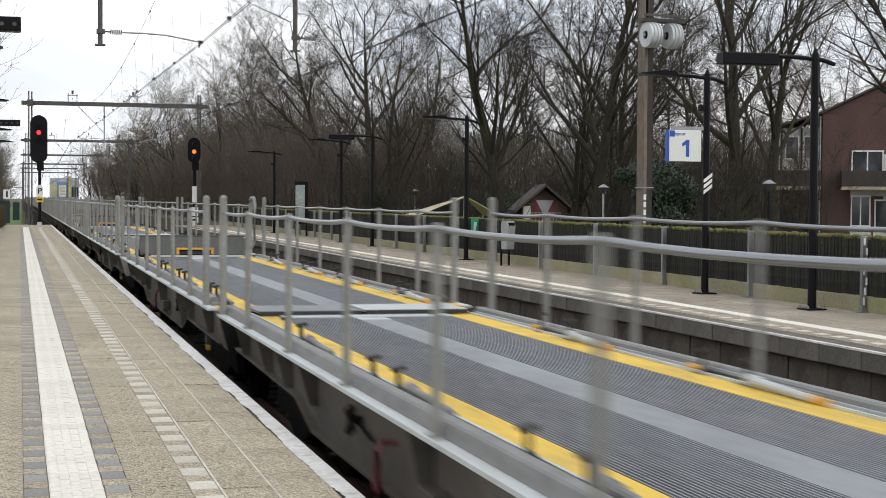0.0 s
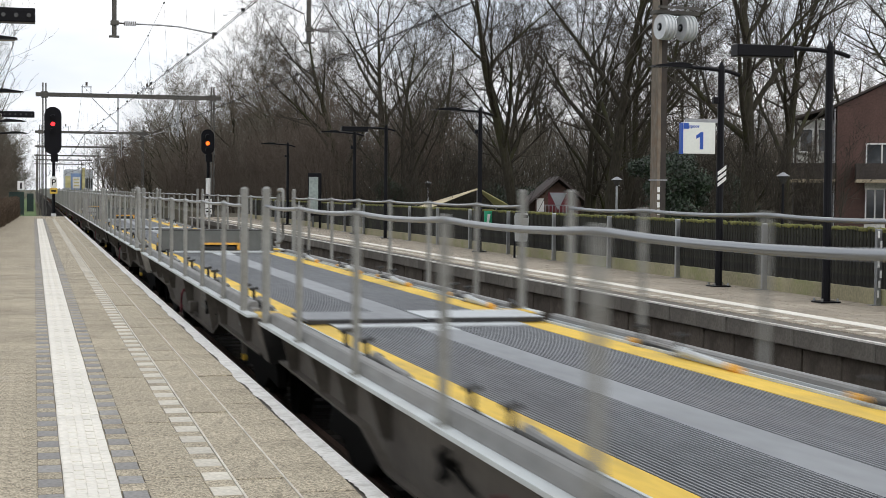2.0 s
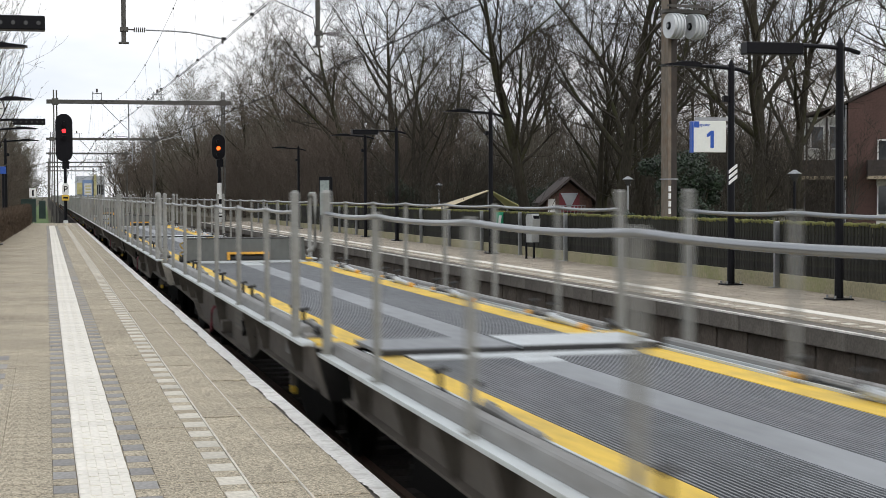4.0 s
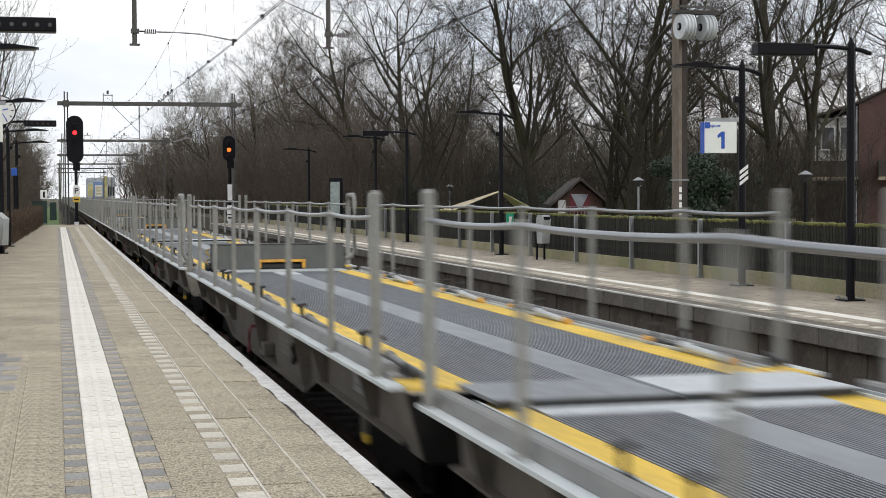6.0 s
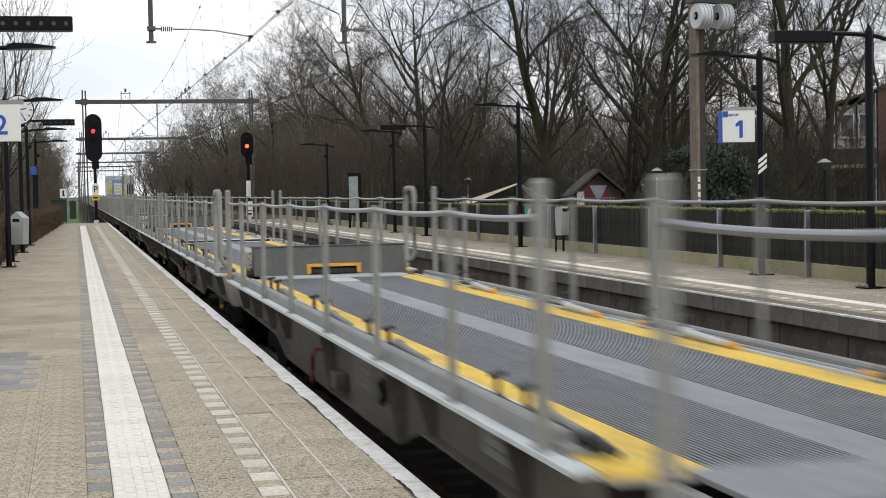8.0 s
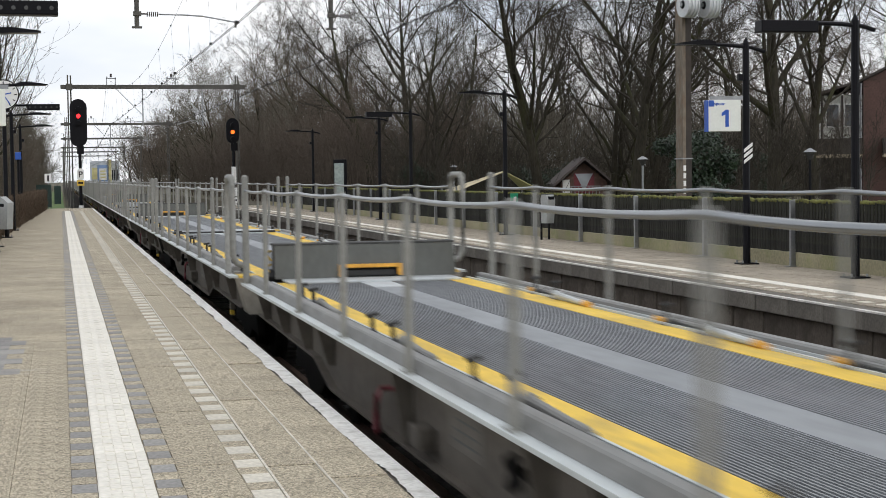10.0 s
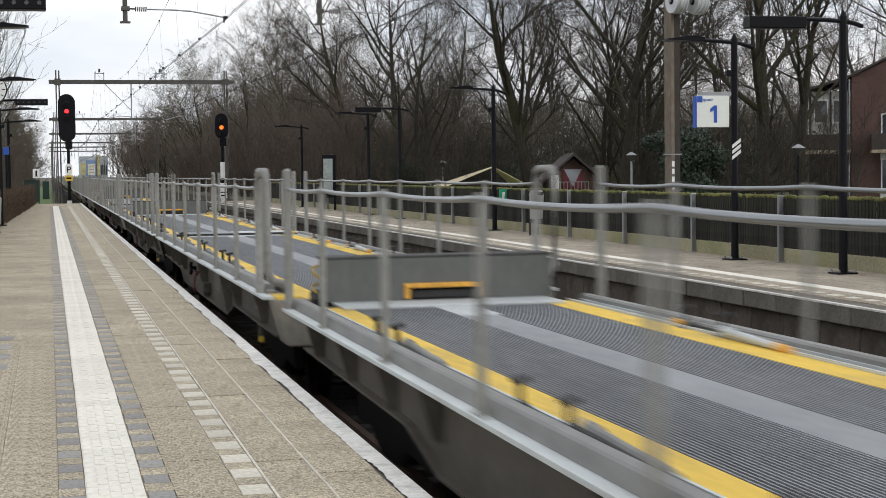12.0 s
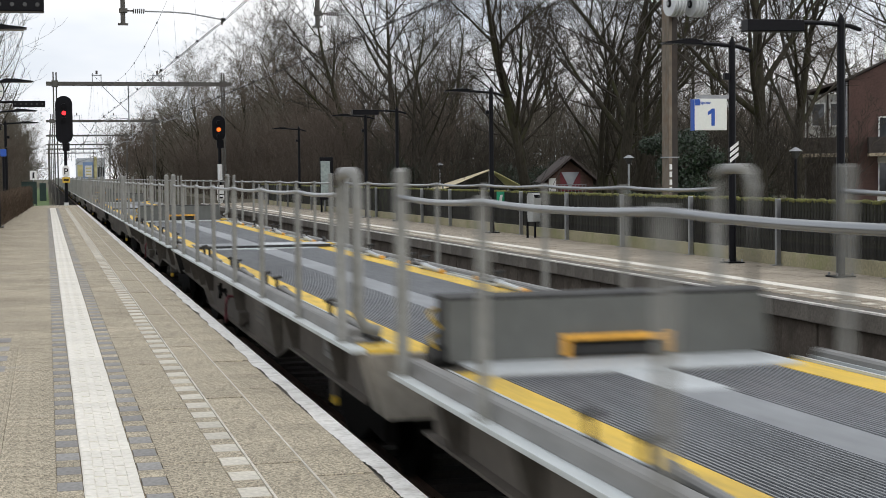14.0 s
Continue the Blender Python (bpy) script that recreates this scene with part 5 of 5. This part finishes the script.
    part("pole", rodded((0.05, 0, -0.15), (0.05, 0, 1.8), 0.05, 0.05, 8), "galv", s)
    for x, y in ((-2.3, -1.3), (-2.3, 1.3), (1.25, -1.3), (1.25, 1.3)):
        part("pole", rodded((x, y, -0.15), (x, y, 1.22), 0.04, 0.04, 8), "galv", s)
    # park lanterns
    for x, y, zt in ((18.2, 48, 2.15), (19.05, 38, 2.2), (17.4, 70, 2.1)):
        l = thing("park_lantern", "grey park lantern with a conical hood on a slim post", "street lamp", pose(x, y, -0.15), "park lanterns")
        part("post", rodded((0, 0, 0), (0, 0, zt - 0.1), 0.045, 0.035, 8), "black" if y == 38 else "galv", l)
        part("bowl", rodded((0, 0, zt - 0.1), (0, 0, zt + 0.10), 0.05, 0.15, 12), "lens_glass", l)
        part("hood", rodded((0, 0, zt + 0.10), (0, 0, zt + 0.20), 0.19, 0.03, 12), "galv", l)
    # distant shed by the line
    d = thing("depot_building", "distant blue, grey and yellow industrial building", "building", pose(9.0, 480, -1.2))
    part("hall", boxed(0, 8.0, 0, 30, 0, 8.6), "far_grey", d)
    part("blue_wall", boxed(1.6, 4.6, -0.4, -0.01, 0, 7.4), "far_blue", d)
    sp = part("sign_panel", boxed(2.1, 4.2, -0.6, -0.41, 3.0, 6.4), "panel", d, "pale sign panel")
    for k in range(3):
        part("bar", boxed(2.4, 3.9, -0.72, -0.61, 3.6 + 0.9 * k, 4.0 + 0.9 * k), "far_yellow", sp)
    part("yellow_wall", boxed(0, 1.5, -0.4, -0.01, 3.2, 6.6), "far_yellow", d)
    part("yellow_tower", boxed(4.8, 5.6, -0.8, -0.02, 0, 9.0), "far_yellow", d)
    for k in range(4):
        part("window", boxed(5.8 + 0.5 * k, 6.15 + 0.5 * k, -0.1, -0.01, 3, 6), "glass", d)


houses()


# ---------------------------------------------------------------- the train of flat carrier wagons
UNIT = 34.972            # one pair of wagons
CX = TRACKS[0]


def sagging(ys, z, x):
    pts = []
    for a, b in zip(ys, ys[1:]):
        for k in range(5):
            f = k / 5
            pts.append((x, a + f * (b - a), z - 0.020 * math.sin(math.pi * f) ** 0.7))
    pts.append((x, ys[-1], z))
    return pts


def wagon(kind, light=False):
    """A flat carrier wagon, its far end near y = 0 and its near end at y = -length; kind 'ramp' or 'plate' names the fitting at the far end."""
    ramp = kind == "ramp"
    # y of the ends, of the posts with rails between, of the tall posts
    far = 0.12
    if ramp:
        end, posts, tall = -16.10, [-15.51, -13.69, -11.34, -8.96, -6.61, -4.25, -1.85, 0.0], [-15.51, 0.0]
        belly = (-12.1, -11.35, -5.1, -4.2)
        pairs = ((-2.7, -3.4), (-6.4, -7.2), (-9.55, -10.4), (-13.7, -14.3))
    else:
        end, posts, tall = -16.38, [-15.80, -13.74, -11.37, -8.97, -6.62, -4.27, -1.90, 0.0], [0.0]
        belly = (-12.2, -11.35, -4.6, -3.8)
        pairs = ((-2.55, -3.35), (-6.25, -7.0), (-9.7, -10.55), (-13.8, -14.2))
    o = thing("carrier_wagon", "grey flat wagon with ribbed yellow-edged deck and %s" % ("raised end ramp" if ramp else "bridging plates"), "railway wagon", group="wagons of the train")
    zs = 0.42
    for s in (-1, 1):
        def X(a):
            return s * a
        xo, xi = sorted((X(1.55), X(1.335)))
        part("sill_flange", boxed(xo, xi, end, far, zs - 0.03, zs, 0.004), "flange", o, "pale worn top flange")
        # side beam: stepped belly, with a lower flange
        zt, zm, zb = zs - 0.031, 0.01, -0.175
        out = [(end + 0.1, zt), (far - 0.02, zt), (far - 0.12, zm + 0.05), (belly[3], zm), (belly[2], zb), (belly[1], zb), (belly[0], zm), (end + 0.45, zm - 0.02)]
        a, b = sorted((X(1.30), X(1.27)))
        part("side_beam", prismed(out, "x", a, b), "frame", o, "brown-grey steel side beam")
        lip = bmesh.new()
        low = [(end + 0.45, zm - 0.02), (belly[0], zm), (belly[1], zb), (belly[2], zb), (belly[3], zm), (far - 0.12, zm + 0.05)]
        for (y0, z0), (y1, z1) in zip(low, low[1:]):
            l0, l1 = sorted((X(1.18), X(1.37)))
            prism(lip, [(y0, z0), (y1, z1), (y1, z1 - 0.02), (y0, z0 - 0.02)], "x", l0, l1)
        part("lower_flange", lip, "frame", o)
        for y in () if light or s > 0 else (end + 1.5, belly[0] - 0.25, belly[1], -8.2, belly[2] + 0.1, belly[3] + 0.5, -2.2, -0.7):
            zl = zb + 0.002 if belly[1] <= y <= belly[2] else zm + 0.002
            a2, b2 = sorted((X(1.302), X(1.46)))
            part("stiffener", prismed([(X(1.302), zl), (X(1.302), zt), (X(1.47), zt), (X(1.365), zl)], "y", y, y + 0.02), "frame", o)
        part("end_box", prismed([(X(1.46), zt), (X(1.1), zt), (X(1.1), -0.05), (X(1.34), -0.05)], "y", end - 0.12, end + 0.25), "frame" if ramp else "end_steel", o, "" if ramp else "pale brown end box")
        # hollow curb: an upstand with a rolled top and its outer foot
        cb = bmesh.new()
        ch = 0.085 if s < 0 else 0.045
        prism(cb, [(X(1.468), zs + 0.001), (X(1.44), zs + ch - 0.01), (X(1.425), zs + ch), (X(1.36), zs + ch), (X(1.345), zs + ch - 0.015), (X(1.335), zs - 0.03)], "y", end + 0.62, far)
        prism(cb, [(X(1.462), zs + 0.001), (X(1.44), zs + 0.030), (X(1.36), zs + 0.030), (X(1.345), zs - 0.03)], "y", end + 0.35, end + 0.619)
        part("curb_rail", cb, "curb", o)
        yw = 1.165 if s < 0 else 1.20
        a, b = sorted((X(yw + 0.001), X(1.334)))
        part("gutter", boxed(a, b, end + 0.1, far - 0.02, 0.33, 0.395), "barrier_dark", o)
        if not light:
            a, b = sorted((X(yw + 0.002), X(yw + 0.022)))
            part("edge_strip", boxed(a, b, end + 0.1, far - 0.02, 0.396, 0.425), "flange", o, "thin pale edge strip")
        a, b = sorted((X(0.93), X(yw)))
        part("yellow_edge", boxed(a, b, end - 0.1, far - 0.02, 0.33, 0.405), "yellow", o, "worn yellow painted edge")
        # stanchions
        for y in posts:
            t = y in tall
            top = 1.67 if t else 1.52
            rr = 0.040 if t else 0.028
            px = X(1.50)
            pb = bmesh.new()
            rod(pb, (px, y, zs), (px, y, top), rr, rr, 10)
            rod(pb, (px, y, top - 0.001), (px, y, top + 0.025), rr, rr * 0.45, 10)
            box(pb, px - 0.035, px + 0.035, y - 0.07, y + 0.07, zs + 0.001, zs + 0.014)
            part("stanchion", pb, "post", o)
        if not ramp:
            y0, xh = -15.80, X(1.50)
            hp = [(xh, y0, zs), (xh, y0, 1.55), (xh, y0 - 0.04, 1.64), (xh, y0 - 0.12, 1.67), (xh, y0 - 0.52, 1.67), (xh, y0 - 0.60, 1.64), (xh, y0 - 0.64, 1.55), (xh, y0 - 0.64, 0.68), (xh - s * 0.05, y0 - 0.64, 0.58), (xh - s * 0.16, y0 - 0.62, 0.55)]
            part("end_hoop", tubed(hp, 0.042, 10), "post", o, "tall bent end hoop")
        ys = [y for y in posts]
        part("top_rail", tubed(sagging(ys, 1.515, X(1.50)), 0.017, 8), "rail_galv", o, "galvanised top rail")
        # lashing posts with their bars
        for near_y, far_y in () if light else [(b, a) for a, b in pairs]:
            xx = X(1.235)
            for y in (near_y, far_y):
                lb = bmesh.new()
                rod(lb, (xx, y, 0.40), (xx, y, 0.57), 0.020, 0.017, 8)
                rod(lb, (xx - 0.050, y, 0.560), (xx + 0.050, y, 0.575), 0.016, 0.016, 8)
                rod(lb, (xx, y, 0.46), (xx, y - 0.22, 0.415), 0.016, 0.022, 8)
                part("lashing_post", lb, "rubber", o, "black lashing post")
                part("lashing_seat", boxed(xx - 0.06, xx + 0.06, y - 0.10, y + 0.08, 0.396, 0.418, 0.004), "curb", o)
            bx = X(1.195)
            lash = bmesh.new()
            rod(lash, (bx, near_y - 0.20, 0.455), (bx, near_y - 1.15, 0.425), 0.030, 0.026, 10)
            rod(lash, (bx, near_y - 0.12, 0.455), (bx, near_y - 0.26, 0.452), 0.042, 0.042, 10)
            part("lashing_bar", lash, "bright_plate" if s > 0 else "curb", o, "worn steel lashing bar")
            part("bar_cap", rodded((bx, near_y - 1.00, 0.432), (bx, near_y - 1.19, 0.425), 0.032, 0.028, 10), "orange" if s > 0 else "curb", o)
            if s > 0:
                cr = bmesh.new()
                rod(cr, (X(1.29), far_y + 0.10, 0.44), (X(1.29), near_y - 0.9, 0.43), 0.022, 0.022, 8)
                rod(cr, (X(1.20), far_y - 0.05, 0.45), (X(1.34), far_y - 0.05, 0.47), 0.018, 0.018, 8)
                part("lashing_slide", cr, "curb", o)
                part("bar_cap", rodded((X(1.24), far_y + 0.22, 0.430), (X(1.24), far_y + 0.08, 0.432), 0.032, 0.028, 10), "orange", o)
        if light or s > 0:
            continue
        # brake grip, tool box, plates and the lever by the web
        yb = -7.5 if ramp else -7.25
        part("brake_grip", tubed([(X(1.30), yb, 0.13), (X(1.39), yb, 0.13), (X(1.42), yb - 0.03, 0.09), (X(1.42), yb - 0.05, -0.16), (X(1.42), yb + 0.05, -0.20), (X(1.42), yb + 0.09, -0.14), (X(1.41), yb + 0.07, 0.08)], 0.02, 8), "red", o, "red brake grip")
        part("tool_box", boxed(min(X(1.302), X(1.42)), max(X(1.302), X(1.42)), yb - 1.35, yb - 1.05, -0.10, 0.04, 0.01), "frame", o)
        for y0, y1, z0, z1, mm in ((end + 1.6, end + 2.5, 0.10, 0.30, "curb"), (-10.0, -9.2, 0.0, 0.28, "frame_pale"), (yb - 0.75, yb - 0.45, 0.05, 0.30, "frame_pale")):
            dp = part("data_plate", boxed(min(X(1.302), X(1.306)), max(X(1.302), X(1.306)), y0, y1, z0, z1), mm, o)
            for k in range(3):
                part("bar", boxed(min(X(1.3062), X(1.308)), max(X(1.3062), X(1.308)), y0 + 0.06, y1 - 0.08 - 0.05 * k, z0 + 0.05 + 0.065 * k, z0 + 0.064 + 0.065 * k), "barrier", dp)
        wb = bmesh.new()
        yv = -10.9 if ramp else -6.2
        rod(wb, (X(1.30), yv, 0.13), (X(1.40), yv, 0.13), 0.03, 0.03, 8)
        for q in range(4):
            rod(wb, (X(1.385), yv, 0.13), (X(1.385), yv + 0.11 * math.cos(1.57 * q + 0.5), 0.13 + 0.11 * math.sin(1.57 * q + 0.5)), 0.022, 0.028, 6)
        rod(wb, (X(1.33), yv, 0.11), (X(1.33), yv - 0.45, 0.05), 0.012, 0.012, 6)
        part("brake_wheel", wb, "under", o)
    # ribbed deck in two fields
    for x0, x1 in ((-0.93, -0.17), (0.17, 0.93)):
        b = bmesh.new()
        box(b, x0 + 0.002, x1 - 0.002, end - 0.05, far - 0.3, 0.33, 0.392)
        dk = part("deck", b, "deck", o, "dark blue-grey ribbed deck")
        cells = []
        n = 25
        for k in range(n):
            x = x0 + 0.02 + (x1 - x0 - 0.04) * k / (n - 1)
            cells.append((x - 0.005, x + 0.005, end - 0.05, far - 0.3, 0.393, 0.405))
        part("rib", boxes_mesh("deck_ribs", cells, "rib"), "", dk, "pale worn raised ribs")
    part("mid_plate", boxed(-0.168, 0.168, end - 0.05, far - 0.3, 0.33, 0.403), "mid", o, "smooth light grey centre plate")
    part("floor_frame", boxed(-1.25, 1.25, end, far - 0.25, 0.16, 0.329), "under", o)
    if ramp:
        part("threshold", boxed(-1.02, 1.08, far - 0.30, far + 0.34, 0.406, 0.428, 0.004), "bright_plate", o, "bright threshold plate")
        part("mid_bright", boxed(-0.166, 0.20, far - 1.2, far - 0.301, 0.404, 0.408), "bright_plate", o)
        rp = bmesh.new()
        y0, y1 = 0.44, 0.80
        prism(rp, [(-1.10, 0.43), (-0.28, 0.43), (-0.28, 0.565), (0.42, 0.565), (0.42, 0.43), (1.16, 0.43), (1.12, 0.83), (-1.10, 0.83)], "y", y0, y0 + 0.035)
        pn = part("end_ramp", rp, "barrier", o, "raised grey steel end ramp")
        part("top_edge", boxed(-1.11, 1.14, y0, y1, 0.831, 0.855, 0.005), "barrier_dark", pn)
        part("back_panel", boxed(-1.04, 1.05, y1 - 0.06, y1, 0.40, 0.83), "barrier", pn)
        for x in (-1.10, 1.02):
            part("end_rib", boxed(x, x + 0.03, y0 + 0.036, y1 - 0.062, 0.52, 0.83), "barrier_dark", pn)
        for z in (0.54, 0.71):
            part("latch", tubed([(-1.13, y0 + 0.10, z - 0.06), (-1.18, y0 + 0.11, z), (-1.18, y0 + 0.20, z + 0.03), (-1.12, y0 + 0.22, z + 0.06)], 0.014, 6), "mustard", pn, "mustard latch hook")
        part("hinge_drum", rodded((-1.20, y0 + 0.16, 0.46), (-1.0, y0 + 0.16, 0.46), 0.085, 0.085, 12), "rubber", pn)
        hd = bmesh.new()
        box(hd, -0.33, 0.47, y0 - 0.03, y0 + 0.03, 0.545, 0.590, 0.006)
        box(hd, -0.33, -0.275, y0 - 0.03, y0 + 0.03, 0.445, 0.544, 0.004)
        box(hd, 0.415, 0.47, y0 - 0.03, y0 + 0.03, 0.445, 0.544, 0.004)
        part("slot_frame", hd, "orange", pn, "yellow slot frame")
        # black block added behind the frame to give the hand slot its dark, shaded hole
        part("slot_roller", boxed(-0.26, 0.40, y0 + 0.02, y0 + 0.10, 0.44, 0.52, 0.01), "rubber", pn)
    else:
        for x0, x1, z in ((-1.14, -0.02, 0.43), (0.02, 1.18, 0.435)):
            fl = part("bridging_plate", boxed(x0, x1, far - 0.25, far + 0.62, z, z + 0.03, 0.006), "bright_plate" if x0 > 0 else "mid", o, "pale bridging plate")
            part("lip", boxed(x0, x1, far - 0.30, far - 0.251, z - 0.02, z + 0.025), "rubber", fl)
        part("threshold", boxed(-0.92, 0.92, far - 0.62, far - 0.31, 0.406, 0.416), "bright_plate", o, "bright threshold plate")
        part("mid_bright", boxed(-0.166, 0.166, far - 0.95, far - 0.621, 0.404, 0.408), "bright_plate", o)
    # yellow near corner plate and coupler
    for x0, x1 in ((-1.43, -1.166), (1.201, 1.43)):
        part("corner_plate", boxed(x0, x1, end - 0.12, end + 0.345, 0.392, 0.426, 0.004), "yellow", o)
    for x in (-1.33, 1.33):
        cl = bmesh.new()
        rod(cl, (x, end + 0.42, zs + 0.03), (x, end + 0.42, zs + 0.10), 0.024, 0.02, 8)
        rod(cl, (x * 0.98, end + 0.30, zs + 0.02), (x * 0.98, end + 0.30, zs + 0.08), 0.03, 0.024, 8)
        rod(cl, (x * 0.98, end + 0.10, zs + 0.05), (x, end + 0.45, zs + 0.09), 0.02, 0.02, 8)
        part("corner_latch", cl, "rubber", o)
    # the ramp wagon's plate takes the shade-dark steel, so the coupling gap reads dark
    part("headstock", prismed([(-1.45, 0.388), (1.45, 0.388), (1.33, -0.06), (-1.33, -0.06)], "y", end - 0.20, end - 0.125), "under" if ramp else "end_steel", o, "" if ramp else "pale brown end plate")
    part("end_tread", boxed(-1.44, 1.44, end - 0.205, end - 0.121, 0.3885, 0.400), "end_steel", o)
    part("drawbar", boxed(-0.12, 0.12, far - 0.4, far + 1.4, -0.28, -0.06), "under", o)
    for x in (-1.33, 1.33):
        st = part("step", boxed(x - 0.03, x + 0.03, end + 1.80, end + 1.90, -0.16, 0.008, 0.01), "frame", o)
        part("tip", boxed(x - 0.028, x + 0.028, end + 1.80, end + 1.90, -0.23, -0.162, 0.01), "yellow", st, "yellow tip")
    # bogies
    for yc in (end + 2.4, far - 2.4):
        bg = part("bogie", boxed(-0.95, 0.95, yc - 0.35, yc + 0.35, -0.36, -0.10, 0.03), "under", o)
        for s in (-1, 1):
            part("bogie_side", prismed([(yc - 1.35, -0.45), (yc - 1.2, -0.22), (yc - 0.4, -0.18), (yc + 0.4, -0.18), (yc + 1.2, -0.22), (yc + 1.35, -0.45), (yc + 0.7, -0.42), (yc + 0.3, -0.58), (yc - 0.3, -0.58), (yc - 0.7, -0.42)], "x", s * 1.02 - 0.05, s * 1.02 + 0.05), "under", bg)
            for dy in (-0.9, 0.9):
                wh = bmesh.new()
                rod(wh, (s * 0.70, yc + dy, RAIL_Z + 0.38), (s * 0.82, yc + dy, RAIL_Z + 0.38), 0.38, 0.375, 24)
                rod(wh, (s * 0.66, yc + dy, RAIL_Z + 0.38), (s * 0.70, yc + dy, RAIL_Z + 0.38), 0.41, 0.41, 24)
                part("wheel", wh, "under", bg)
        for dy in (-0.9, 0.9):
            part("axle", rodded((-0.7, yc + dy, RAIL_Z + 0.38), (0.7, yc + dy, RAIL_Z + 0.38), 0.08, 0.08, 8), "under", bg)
    return o


def train_place(t):
    """How far the train has come towards the camera at t seconds."""
    return 18.483 * t + 0.0541 * t * t


# the film holds every second half-second a fiftieth of a second early: seconds, and the train's own time
PACE = [(t, t - 0.02 * (t % 1 == 0.5)) for t in (0, 0.5, 1, 1.5, 2, 2.5, 3, 4, 5, 5.5, 6, 6.5, 7, 7.5, 8, 9, 10, 10.5, 11, 11.5, 12, 12.5, 13, 13.5, 14)]


def build_train():
    ramp, plate, ramp_far, plate_far = wagon("ramp"), wagon("plate"), wagon("ramp", True), wagon("plate", True)
    first = {("ramp", False): ramp, ("plate", False): plate, ("ramp", True): ramp_far, ("plate", True): plate_far}
    out = []
    for n in range(-1, 20):
        for kind, y in (("plate", 16.91), ("ramp", 34.01)):
            start = y + UNIT * n
            ob = first.pop((kind, n > 8), None)
            if ob is None:
                src = (ramp_far if n > 8 else ramp) if kind == "ramp" else (plate_far if n > 8 else plate)
                ob = copy_thing(src, pose(CX, start, 0))
            out.append((ob, start))
    return out


TRAIN = build_train()


def motions():
    for ob, start in TRAIN:
        walk(ob, [(t, pose(CX, start - train_place(own), 0)) for t, own in PACE])


pave(near)
motions()
